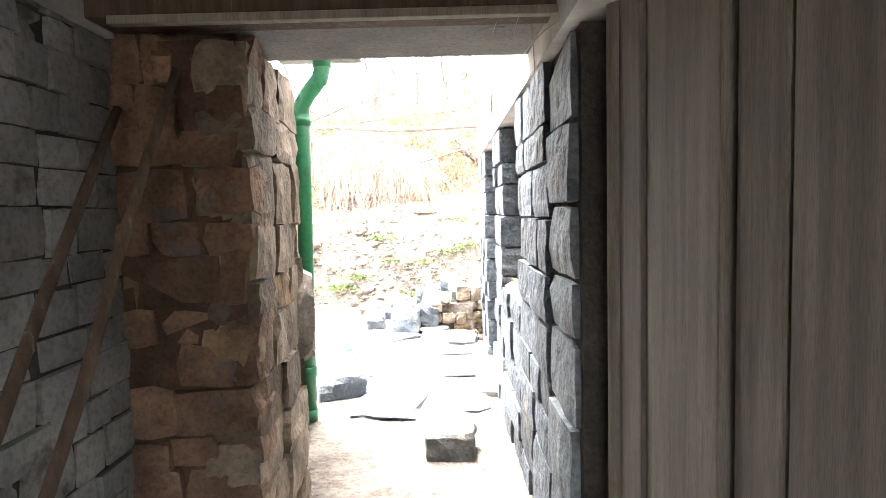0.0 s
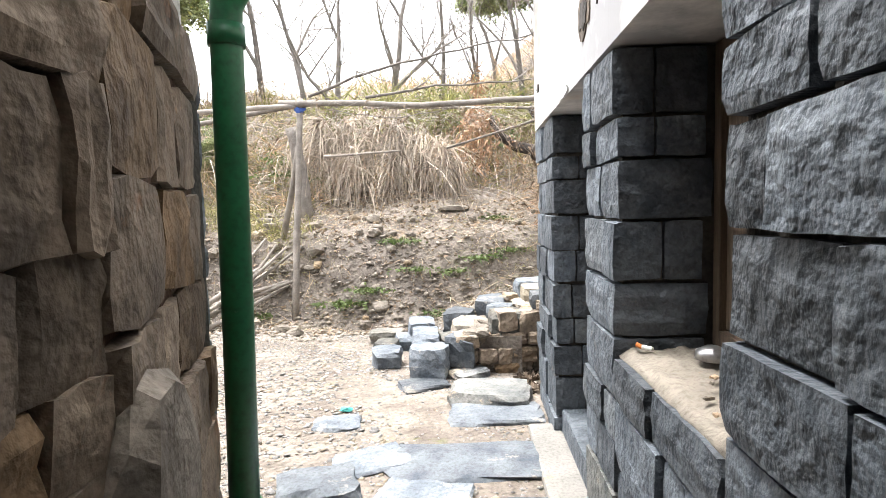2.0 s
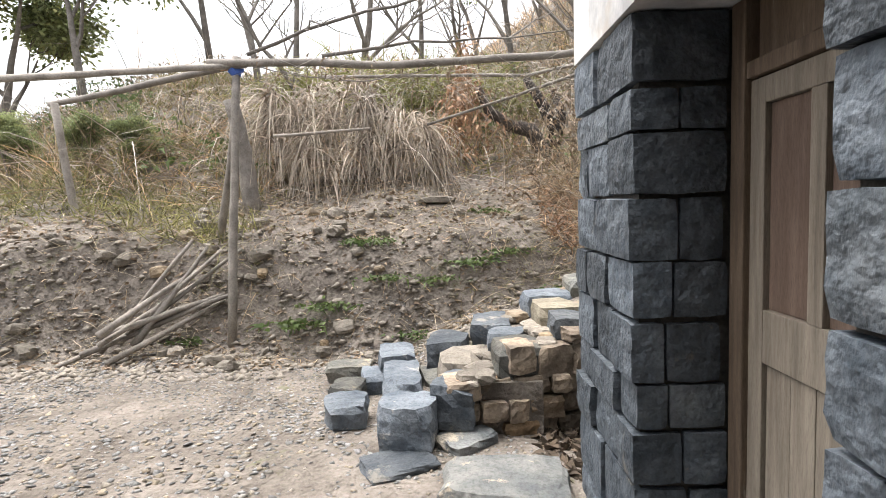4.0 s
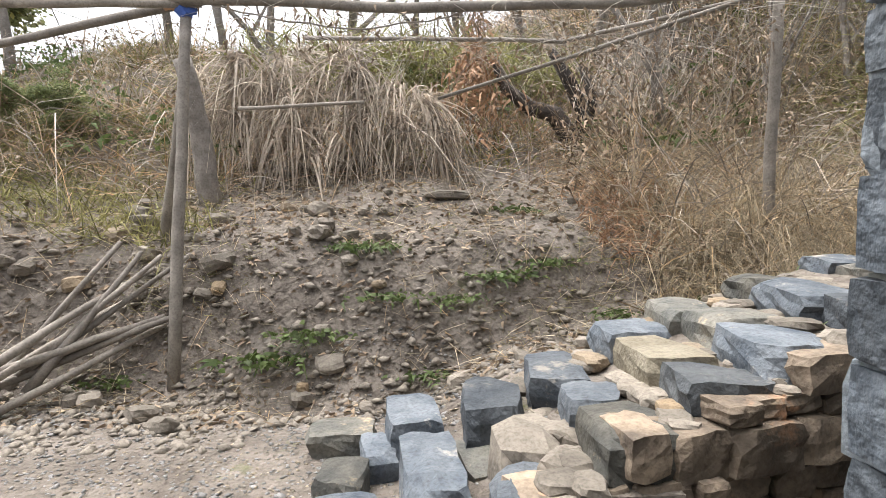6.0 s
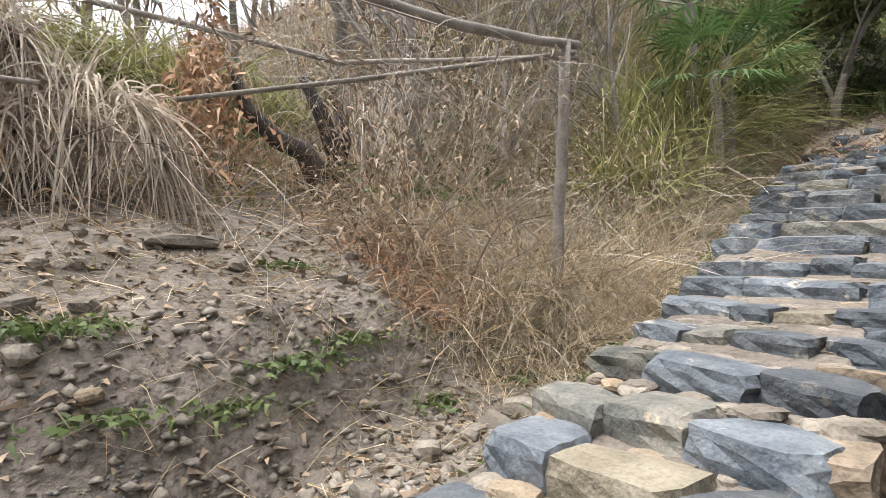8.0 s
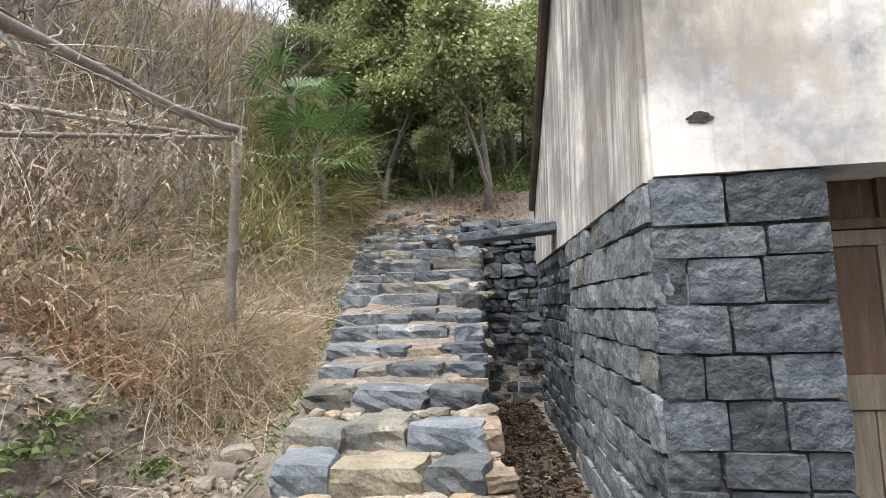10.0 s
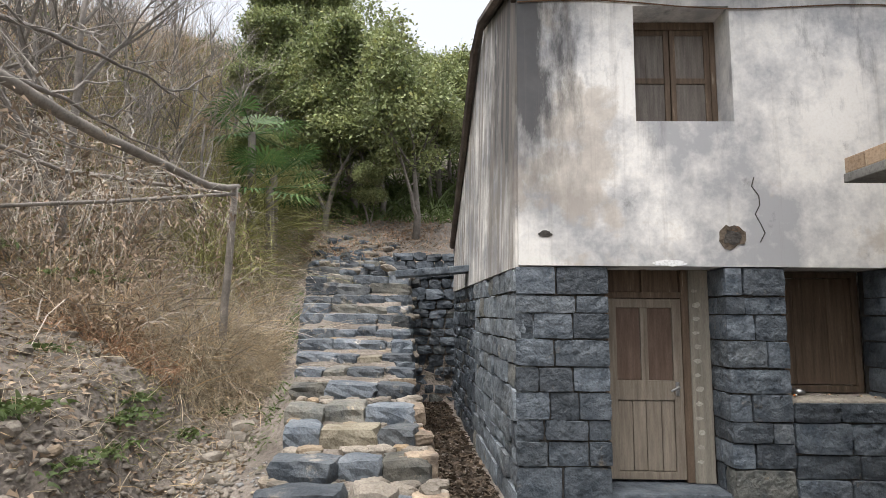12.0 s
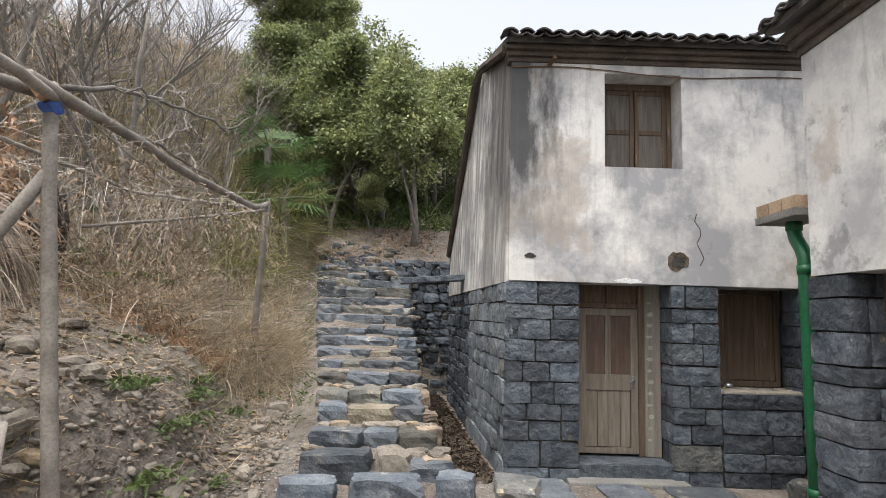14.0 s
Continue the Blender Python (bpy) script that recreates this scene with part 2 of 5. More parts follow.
# ---------------------------------------------------------------- builders
def thing(name, label="", category="", group="", kind="", at=(0, 0, 0)):
    e = new(name)
    e.empty_display_size = 0.1
    e.location = at
    bpy.context.view_layer.update()
    return tagged(e, label, category, group, kind)


def hang(ob, parent):
    ob.parent = parent
    ob.matrix_parent_inverse = Matrix.Translation(parent.matrix_basis.translation).inverted() if parent.type == "EMPTY" else parent.matrix_basis.inverted()
    return ob


def mesh(name, verts, faces, material, smooth=False):
    me = bpy.data.meshes.new(name)
    me.from_pydata([tuple(map(float, v)) for v in verts], [], [tuple(map(int, f)) for f in faces])
    me.materials.append(material)
    if smooth:
        me.shade_smooth()
    me.update()
    return me


def part(name, bm, material, parent=None, label="", smooth=False):
    me = bpy.data.meshes.new(name)
    bm.to_mesh(me)
    bm.free()
    me.materials.append(material)
    if smooth:
        me.shade_smooth()
    ob = new(name, me)
    if parent:
        hang(ob, parent)
    return tagged(ob, label)


def add_box(bm, lo, hi, bevel=0.0):
    c, s = (Vector(lo) + Vector(hi)) / 2, Vector(hi) - Vector(lo)
    r = bmesh.ops.create_cube(bm, size=1.0, matrix=Matrix.Translation(c) @ Matrix.Diagonal((*s, 1)))
    if bevel:
        es = list({e for v in r["verts"] for e in v.link_edges})
        bmesh.ops.bevel(bm, geom=es, offset=bevel, segments=2, affect="EDGES", profile=0.6)
    return bm


def box(lo, hi, bevel=0.0):
    return add_box(bmesh.new(), lo, hi, bevel)


def tube(bm, pts, radii, sides=8, cap=True):
    """A tapered round bar through pts."""
    rings = []
    pts = [Vector(p) for p in pts]
    for i, p in enumerate(pts):
        d = (pts[min(i + 1, len(pts) - 1)] - pts[max(i - 1, 0)]).normalized()
        u = d.cross(Vector((0.31, 0.87, 0.2))).normalized()
        w = d.cross(u)
        r = radii[i] if isinstance(radii, (list, tuple)) else radii
        rings.append([bm.verts.new(p + r * (math.cos(k * 2 * math.pi / sides) * u + math.sin(k * 2 * math.pi / sides) * w)) for k in range(sides)])
    for a, b in zip(rings, rings[1:]):
        for k in range(sides):
            bm.faces.new((a[k], a[(k + 1) % sides], b[(k + 1) % sides], b[k]))
    if cap:
        bm.faces.new(rings[0][::-1])
        bm.faces.new(rings[-1])
    return bm


def crooked(a, b, bend, rng, n=7):
    """Points from a to b that wander a little."""
    a, b = Vector(a), Vector(b)
    out, off = [], Vector((0, 0, 0))
    for i in range(n):
        t = i / (n - 1)
        if 0 < i < n - 1:
            off = off * 0.6 + Vector((rng.uniform(-1, 1), rng.uniform(-1, 1), rng.uniform(-1, 1))) * bend
        out.append(a.lerp(b, t) + off * math.sin(math.pi * t))
    return out


def stone_shapes(name, material, n, corner, jitter, seed, bulge=0.0, cuts=1, chip=0.0):
    """Stones of unit size: boxes with worn corners."""
    rng, out = random.Random(seed), []
    for _ in range(n):
        bm = bmesh.new()
        bmesh.ops.create_cube(bm, size=1.0)
        bmesh.ops.subdivide_edges(bm, edges=bm.edges[:], cuts=cuts, use_grid_fill=True)
        for v in bm.verts:
            k = sum(abs(c) > 0.4 for c in v.co)
            v.co *= (1 + bulge, 1 + bulge, 1 - corner * 0.45, 1 - corner)[k]
            v.co += Vector((rng.uniform(-1, 1), rng.uniform(-1, 1), rng.uniform(-1, 1))) * jitter
        for _ in range(3 if chip else 0):
            d = Vector((rng.uniform(-1, 1), rng.uniform(-1, 1), rng.uniform(-1, 1))).normalized()
            far = max(v.co.dot(d) for v in bm.verts) - chip * rng.uniform(0.5, 1.5)
            for v in bm.verts:
                if v.co.dot(d) > far:
                    v.co -= d * (v.co.dot(d) - far)
        me = bpy.data.meshes.new(name)
        bm.to_mesh(me)
        bm.free()
        me.materials.append(material)
        out.append(me)
    return out


ASHLAR = stone_shapes("stone", BASALT, 18, 0.03, 0.013, 1, 0.006, 3, 0.022)
GABLE = stone_shapes("stone", GABLESTONE, 14, 0.06, 0.022, 41, 0.01, 2, 0.05)
# BASALT's neighbour in near-black, only for the room-facing end of the right jamb
BLACKISH = stone_shapes("stone", mat("near_black_stone", (0.022, 0.022, 0.023), (0.06, 0.06, 0.062), 7, 55, 0.8, 1.0, 0.03, 0.3), 8, 0.05, 0.02, 43, 0.006, 2, 0.04)
YELLOW = stone_shapes("step_stone", SANDSTONE, 4, 0.08, 0.03, 42, 0.01, 2, 0.07)
FIELD = stone_shapes("stone", BASALT, 12, 0.12, 0.05, 12, 0.02, 1, 0.12)
QUARRY = stone_shapes("stone", RUBBLE, 18, 0.06, 0.035, 2, 0.012, 3, 0.08)
CLAYEY = stone_shapes("stone", REDDISH, 12, 0.12, 0.05, 3, 0.02, 1, 0.13)
LIMED = stone_shapes("block", GREYBLOCK, 10, 0.06, 0.03, 4)
TREADS = stone_shapes("step_stone", STEPSTONE, 20, 0.09, 0.035, 5, 0.012, 3, 0.12)
LUMPS = stone_shapes("rock", ROCK, 12, 0.22, 0.07, 6, 0.05, 2, 0.15)


def piece(name, me, parent, c, u, n, size, tilt=0.0):
    """One stone at c: size along u, along n (its depth) and up."""
    u, n = Vector(u), Vector(n)
    up = u.cross(n)
    if up.z < 0:
        up = -up
    m = Matrix((u, n, up)).transposed().to_4x4()
    ob = new(name, me)
    ob.matrix_basis = Matrix.Translation(c) @ m @ Matrix.Rotation(tilt, 4, "Y") @ Matrix.Diagonal((*size, 1))
    return hang(ob, parent) if parent else ob


def lay(parent, shapes, a, b, z0, z1, out, holes=(), course=0.2, lens=(0.25, 0.6), depth=0.3, wild=0.0, seed=0, gap=0.005, name="stone", top=None, fill=None, split=0.0):
    """Courses of stones on the wall line a-b, their faces on it, looking to out; holes are (u0, u1, z0, z1)."""
    rng = random.Random(seed)
    a, b = Vector((*a, 0)), Vector((*b, 0))
    length, u = (b - a).length, (b - a).normalized()
    n = Vector((*out, 0)).normalized()
    n = (n - n.dot(u) * u).normalized()
    rows = max(1, round((z1 - z0) / course))
    cuts = [z0]
    for i in range(1, rows):
        cuts.append(z0 + (z1 - z0) * (i + rng.uniform(-0.2, 0.2)) / rows)
    cuts.append(z1)
    for i in range(rows):
        lo, hi = cuts[i], cuts[i + 1]
        mid = (lo + hi) / 2
        spans, at = [], 0.0
        for h0, h1, b0, b1 in sorted(h for h in holes if h[2] < mid < h[3]):
            spans.append((at, h0))
            at = h1
        spans.append((at, length))
        for s0, s1 in spans:
            if s1 - s0 < 0.05:
                continue
            xs = [s0]
            while s1 - xs[-1] > lens[1]:
                xs.append(xs[-1] + rng.uniform(*lens))
            if len(xs) > 1 and s1 - xs[-1] < lens[0] * 0.6:
                xs.pop()
            xs.append(s1)
            for p, q in zip(xs, xs[1:]):
                if top and mid > top((p + q) / 2):
                    continue
                d = depth * rng.uniform(0.92, 1.0)
                proud = rng.uniform(-0.5, 1.0) * (0.008 + wild * 0.035)
                c = a + u * (p + q) / 2 + n * (proud - d / 2) + Vector((0, 0, mid + rng.uniform(-1, 1) * wild * 0.01))
                s = Vector((q - p - gap, d, hi - lo - gap))
                if fill:
                    s.x *= rng.uniform(*fill)
                    s.z *= rng.uniform(*fill)
                elif wild > 0.6:
                    s.x *= rng.uniform(0.95, 1.08)
                    s.z *= rng.uniform(0.93, 1.10)
                elif wild:
                    s.x *= rng.uniform(0.972, 1.0)
                    s.z *= rng.uniform(0.965, 0.998)
                tilt = rng.uniform(-1, 1) * wild * 0.06
                if rng.random() < split:
                    k = rng.uniform(0.35, 0.65)
                    for off, part_ in ((0.5 - k / 2, k), (-k / 2, 1 - k)):
                        piece(name, rng.choice(shapes), parent, c + n * (off * s.y), u, n, (s.x * rng.uniform(0.985, 1.0), s.y * part_ - 0.007, s.z * rng.uniform(0.97, 1.0)), tilt)
                else:
                    piece(name, rng.choice(shapes), parent, c, u, n, s, tilt)


def blades(roots, dirs, length, width, droop, rng, segs=3):
    """Thin curved strips, each from a root along a direction and bending down. Returns verts and faces."""
    k = len(roots)
    side = np.cross(dirs, rng.normal(size=(k, 3)))
    side /= np.linalg.norm(side, axis=1, keepdims=True) + 1e-9
    ring = []
    for i in range(segs + 1):
        t = i / segs
        p = roots + dirs * (length * t)[:, None]
        p = p + np.stack([np.zeros(k), np.zeros(k), -droop * length * t * t], 1)
        w = (width * (1 - 0.85 * t) * 0.5)[:, None]
        ring += [p - side * w, p + side * w]
    v = np.stack(ring, 1).reshape(-1, 3)
    base = (np.arange(k) * 2 * (segs + 1))[:, None]
    f = np.concatenate([base + np.array([[2 * i, 2 * i + 1, 2 * i + 3, 2 * i + 2]]) for i in range(segs)])
    return v, f


def quick(name, v, f, material, parent=None, label="", smooth=False):
    """A large mesh from arrays of equal faces."""
    me = bpy.data.meshes.new(name)
    f = np.asarray(f, dtype=np.int32)
    k = f.shape[1]
    me.vertices.add(len(v))
    me.vertices.foreach_set("co", np.asarray(v, dtype=np.float32).ravel())
    me.loops.add(f.size)
    me.loops.foreach_set("vertex_index", f.ravel())
    me.polygons.add(len(f))
    me.polygons.foreach_set("loop_start", np.arange(0, f.size, k, dtype=np.int32))
    me.update(calc_edges=True)
    me.validate()
    me.materials.append(material)
    if smooth:
        me.shade_smooth()
    ob = new(name, me)
    if parent:
        hang(ob, parent)
    return tagged(ob, label)


def unit(v):
    return v / (np.linalg.norm(v, axis=-1, keepdims=True) + 1e-9)


# ---------------------------------------------------------------- ground
def sm(v, a, b):
    t = np.clip((v - a) / (b - a), 0, 1)
    return t * t * (3 - 2 * t)


# front edge of each step: x, height, and where its joints lie from the bank side to the drain
STEPS = [(-0.28, 0.36, (0.45, 0.72)), (0.05, 0.50, (0.41, 0.69)), (0.42, 0.63, (0.27, 0.715)), (0.78, 0.76, (0.30, 0.62)), (1.22, 0.86, (0.285, 0.70)), (1.7, 0.96, (0.24, 0.45, 0.75)),
         (2.15, 1.07, (0.36, 0.53, 0.745)), (2.6, 1.19, (0.31, 0.535, 0.77)), (3.0, 1.33, (0.32, 0.51, 0.68)), (3.4, 1.49, (0.18, 0.69)), (3.8, 1.63, (0.26, 0.49, 0.78)), (4.2, 1.78, (0.27, 0.51, 0.75)),
         (4.6, 1.96, (0.3, 0.62)), (5.1, 2.15, (0.2, 0.45, 0.8)), (5.6, 2.32, (0.35, 0.6)), (6.1, 2.46, (0.25, 0.5, 0.7))]


def stair_left(x):
    return 7.80 + 0.23 * np.maximum(x - 0.3, 0)


def stair_right(x):
    return 6.76 + 0.09 * x - 0.35 * np.maximum(0.35 - x, 0)


def wave(x, y, f, s):
    return np.sin(x * f + s) * np.sin(y * f * 1.13 + 2 * s) + 0.6 * np.sin(x * f * 2.3 - s + y * f * 0.7) * np.sin(y * f * 1.9 + s)


def height(x, y):
    x, y = np.asarray(x, float), np.asarray(y, float)
    toe = 8.35 + 0.12 * np.sin(x * 1.7) - 0.35 * sm(-x, 2.5, 5)
    bank = 0.95 * sm(y, toe, toe + 0.75) + 0.42 * np.clip(y - toe - 0.6, 0, 1.6) + 0.60 * np.clip(y - toe - 2.2, 0, 3.2) + 0.22 * np.clip(y - toe - 5.4, 0, 60)
    bank = bank * (1 - 0.35 * sm(-x, 4, 9))
    yard = 0.02 * np.clip(-x - 1, 0, 8)
    rise = np.interp(x, [-1.2, -0.6, 0.0, 0.8, 1.7, 3.0, 4.2, 6.3, 7.4, 9.6, 12, 30, 100], [0, 0.0, 0.3, 0.62, 0.86, 1.2, 1.66, 2.40, 2.75, 3.75, 4.5, 13.0, 30.0])
    side = sm(y, stair_right(x) + 0.02, stair_right(x) + 0.12)
    back = sm(x, 6.0, 6.12)
    slope = rise * np.maximum(side, back) - 0.28 * sm(x, 0, 1) * sm(y, stair_left(x) - 0.1, stair_left(x) + 0.3) * (1 - sm(y, stair_left(x) + 0.5, stair_left(x) + 1.3))
    h = np.maximum(bank + yard, slope)
    h = h + 0.3 * sm(y, 12, 13.5) * wave(x, y, 0.8, 0.3) + 0.40 * np.clip(x - 1.3, 0, 7.7) * sm(y, 9.6, 13) + 1.5 * sm(x, 1.2, 4) * sm(y, 10.6, 13.3)
    rough = sm(y, 7.6, 8.8) + 0.15
    h = h + 0.035 * rough * wave(x, y, 3.1, 0.4) + 0.015 * rough * wave(x, y, 9.0, 1.3)
    inside = (1 - sm(y, 3.5, 4.2)) + (sm(x, 0.3, 0.45) * (1 - sm(y, stair_right(x) - 0.05, stair_right(x) + 0.05)) * (1 - back))
    h = h * (1 - np.clip(inside, 0, 1)) - 0.02 * np.clip(inside, 0, 1)
    return h


def gz(x, y):
    return float(height(x, y))


def axis(lo, hi, step, far):
    fine = np.arange(lo, hi, step)
    grow = np.cumsum(step * 1.22 ** np.arange(1, 60))
    grow = grow[grow < far]
    return np.concatenate([(lo - grow)[::-1], fine, fine[-1] + grow])


gx, gy = axis(-6.5, 9.0, 0.09, 400.0), axis(3.4, 13.5, 0.09, 400.0)
X, Y = np.meshgrid(gx, gy)
V = np.stack([X, Y, height(X, Y)], -1).reshape(-1, 3)
nx, ny = len(gx), len(gy)
idx = np.arange(nx * ny).reshape(ny, nx)
F = np.stack([idx[:-1, :-1], idx[:-1, 1:], idx[1:, 1:], idx[1:, :-1]], -1).reshape(-1, 4)
ground = quick("ground", V, F, EARTH, smooth=True)
tagged(ground, "bare brown earth of yard, bank and hillside with moss", "ground", kind="structure")

# ---------------------------------------------------------------- house with the door and window beside the steps
FX = 0.42
wall_a = thing("wall_front", "old two-storey house front, dark ashlar below and stained plaster above", "wall", kind="structure")


def core(parent, boxes, material=MORTAR, name="mortar"):
    bm = bmesh.new()
    for lo, hi in boxes:
        add_box(bm, lo, hi)
    part(name, bm, material, parent)


core(wall_a, [((FX + 0.03, 1.90, -0.1), (FX + 0.36, 3.09, 1.895)), ((FX + 0.03, 3.0, -0.1), (FX + 0.36, 4.0, 0.85)),
              ((FX + 0.03, 3.94, -0.1), (FX + 0.36, 4.36, 1.895)), ((FX + 0.03, 5.32, -0.1), (FX + 0.36, 6.0, 1.895))])
# upper wall of plaster, in pieces round the window
bm = bmesh.new()
for lo, hi in [((FX - 0.015, 1.0, 1.90), (FX + 0.4, 4.25, 4.3)), ((FX - 0.015, 4.25, 1.90), (FX + 0.4, 5.04, 3.08)),
               ((FX - 0.015, 4.25, 4.07), (FX + 0.4, 5.04, 4.3)), ((FX - 0.015, 5.04, 1.90), (FX + 0.4, 6.0, 4.3))]:
    add_box(bm, lo, hi)
part("plaster", bm, PLASTER_A, wall_a, "grey-white plaster with black algae runs")

# gable wall, at a slight skew, under the sloping verge
GA, GB = (FX, 6.03), (5.4, 6.49)
gu = (Vector(GB) - Vector(GA)).normalized()
wall_g = thing("wall_gable", "plastered gable over a dark rubble base", "wall", kind="structure")
VERGE = [(0.0, 4.28), (2.0, 4.92), (5.0, 2.62)]


def verge_z(s):
    return float(np.interp(s, [p[0] for p in VERGE], [p[1] for p in VERGE]))


def gpt(s, off, z):
    return (GA[0] + gu.x * s - gu.y * off, GA[1] + gu.y * s + gu.x * off, z)


bm = bmesh.new()
ss = [0.02, 0.5, 1.0, 1.5, 2.0, 2.6, 3.2, 3.8, 4.4, 5.0]
outer = [(bm.verts.new(gpt(s, 0.012, 1.88)), bm.verts.new(gpt(s, 0.012 - 0.02 * (verge_z(s) - 1.9), verge_z(s)))) for s in ss]
inner = [(bm.verts.new(gpt(s, -0.3, 1.88)), bm.verts.new(gpt(s, -0.3, verge_z(s)))) for s in ss]
for i in range(len(ss) - 1):
    bm.faces.new((outer[i][0], outer[i][1], outer[i + 1][1], outer[i + 1][0]))
    bm.faces.new((inner[i][0], inner[i + 1][0], inner[i + 1][1], inner[i][1]))
    bm.faces.new((outer[i][1], inner[i][1], inner[i + 1][1], outer[i + 1][1]))
    bm.faces.new((outer[i][0], outer[i + 1][0], inner[i + 1][0], inner[i][0]))
bm.faces.new((outer[0][0], inner[0][0], inner[0][1], outer[0][1]))
bm.faces.new((outer[-1][0], outer[-1][1], inner[-1][1], inner[-1][0]))
part("plaster", bm, PLASTER_G, wall_g, "streaked grey plaster")
bm = bmesh.new()
q = [gpt(s, o, z) for z in (-0.1, 1.875) for s, o in ((0.05, -0.03), (5.0, -0.03), (5.0, -0.3), (0.05, -0.3))]
vs = [bm.verts.new(p) for p in q]
for f in ((3, 2, 1, 0), (4, 5, 6, 7), (0, 1, 5, 4), (1, 2, 6, 5), (2, 3, 7, 6), (3, 0, 4, 7)):
    bm.faces.new([vs[i] for i in f])
part("mortar", bm, MORTAR, wall_g)
# back and far walls close the house
tagged(part("wall_back", box((5.05, 1.0, -0.1), (5.35, 6.4, 2.6)), PLASTER_A), "plain rear wall", "wall", kind="structure")
tagged(part("wall_party", box((FX + 0.4, 0.8, -0.1), (5.35, 1.0, 3.0)), PLASTER_A), "plain party wall", "wall", kind="structure")

# roof: battens of tile over a brown moulded cornice
roof = thing("roof", "dark grey curved clay tile roof with broken eave", "roof", kind="structure")


def slope_sheet(x0, z0, x1, z1, y0, y1, skew=0.0, thick=0.06):
    bm = bmesh.new()
    a = [bm.verts.new(p) for p in ((x0, y0, z0), (x1, y0, z1), (x1, y1 + skew, z1), (x0, y1, z0))]
    b = [bm.verts.new(p) for p in ((x0, y0, z0 + thick), (x1, y0, z1 + thick), (x1, y1 + skew, z1 + thick), (x0, y1, z0 + thick))]
    bm.faces.new(a[::-1])
    bm.faces.new(b)
    for i in range(4):
        bm.faces.new((a[i], a[(i + 1) % 4], b[(i + 1) % 4], b[i]))
    return bm


part("front_slope", slope_sheet(0.24, 4.30, 2.45, 4.98, 0.9, 6.06, 0.14), TILE, roof)
part("rear_slope", slope_sheet(2.45, 4.98, 5.6, 2.55, 0.9, 6.20, 0.30), TILE, roof)


def tile_shape(length, width, rise, flip):
    bm = bmesh.new()
    n, rows = 6, []
    for j in range(2):
        row = []
        for i in range(n + 1):
            a = (i / n - 0.5) * 2
            z = rise * (1 - a * a) * (1 if flip else -1)
            taper = 1.0 - 0.1 * j
            row.append((bm.verts.new((j * length, a * width / 2 * taper, z)), bm.verts.new((j * length, a * width / 2 * taper, z + 0.014))))
        rows.append(row)
    for i in range(n):
        a, b, c, d = rows[0][i], rows[0][i + 1], rows[1][i + 1], rows[1][i]
        bm.faces.new((a[1], b[1], c[1], d[1]))
        bm.faces.new((a[0], d[0], c[0], b[0]))
        bm.faces.new((a[0], b[0], b[1], a[1]))
    me = bpy.data.meshes.new("roof_tile")
    bm.to_mesh(me)
    bm.free()
    me.materials.append(TILE)
    return me


COVER, CHANNEL = tile_shape(0.24, 0.155, 0.035, True), tile_shape(0.24, 0.16, 0.03, False)


def tile_rows(parent, eave, along, up, count, rows, seed, pitch=0.205):
    rng = random.Random(seed)
    along, up = Vector(along).normalized(), Vector(up).normalized()
    nz = up.cross(along)
    if nz.z < 0:
        nz = -nz
    m = Matrix((up, along, nz)).transposed().to_4x4()
    for i in range(count):
        for j in range(rows):
            for me, off, lift in ((CHANNEL, 0.0, 0.075), (COVER, 0.5, 0.075)):
                if rng.random() < 0.04:
                    continue
                ob = new("roof_tile", me)
                p = Vector(eave) + along * (i + off + rng.uniform(-0.05, 0.05)) * pitch + up * (j * 0.17 + rng.uniform(-0.03, 0.02)) + nz * (lift + j * 0.004 + rng.uniform(0, 0.012))
                ob.matrix_basis = Matrix.Translation(p) @ m @ pose(0, 0, 0, rng.uniform(-6, 6), rng.uniform(-4, 4), rng.uniform(-6, 6))
                hang(ob, parent)


tile_rows(roof, (0.17, 1.0, 4.27), (0, 1, 0), (2.21, 0, 0.68), 32, 3, 5, 0.16)
bm = bmesh.new()
for k, (o, z0, z1) in enumerate([(0.035, 4.16, 4.215), (0.075, 4.21, 4.265), (0.125, 4.26, 4.315)]):
    add_box(bm, (FX - o, 0.95, z0), (FX + 0.1, 6.03 + o * 0.4, z1), 0.015)
part("cornice", bm, CORNICE, roof, "brown weathered stepped cornice")
bm = bmesh.new()
for i in range(9):
    s0, s1 = 5.0 * i / 9, 5.0 * (i + 1) / 9
    tube(bm, [gpt(s0, 0.03, verge_z(s0) + 0.02), gpt(s1, 0.03, verge_z(s1) + 0.02)], 0.05, 6)
part("verge", bm, CORNICE, roof)


# ---- openings of the front
def planks(parent, name, x, y0, y1, z0, z1, n, material, seed, thick=0.022, gap=0.005):
    rng = random.Random(seed)
    ys = [y0 + (y1 - y0) * (i + (rng.uniform(-0.15, 0.15) if 0 < i < n else 0)) / n for i in range(n + 1)]
    for a, b in zip(ys, ys[1:]):
        part(name, box((x + rng.uniform(-0.002, 0.002), a + gap / 2, z0 + rng.uniform(0, 0.006)), (x + thick, b - gap / 2, z1 - rng.uniform(0, 0.006)), 0.003), material, parent)


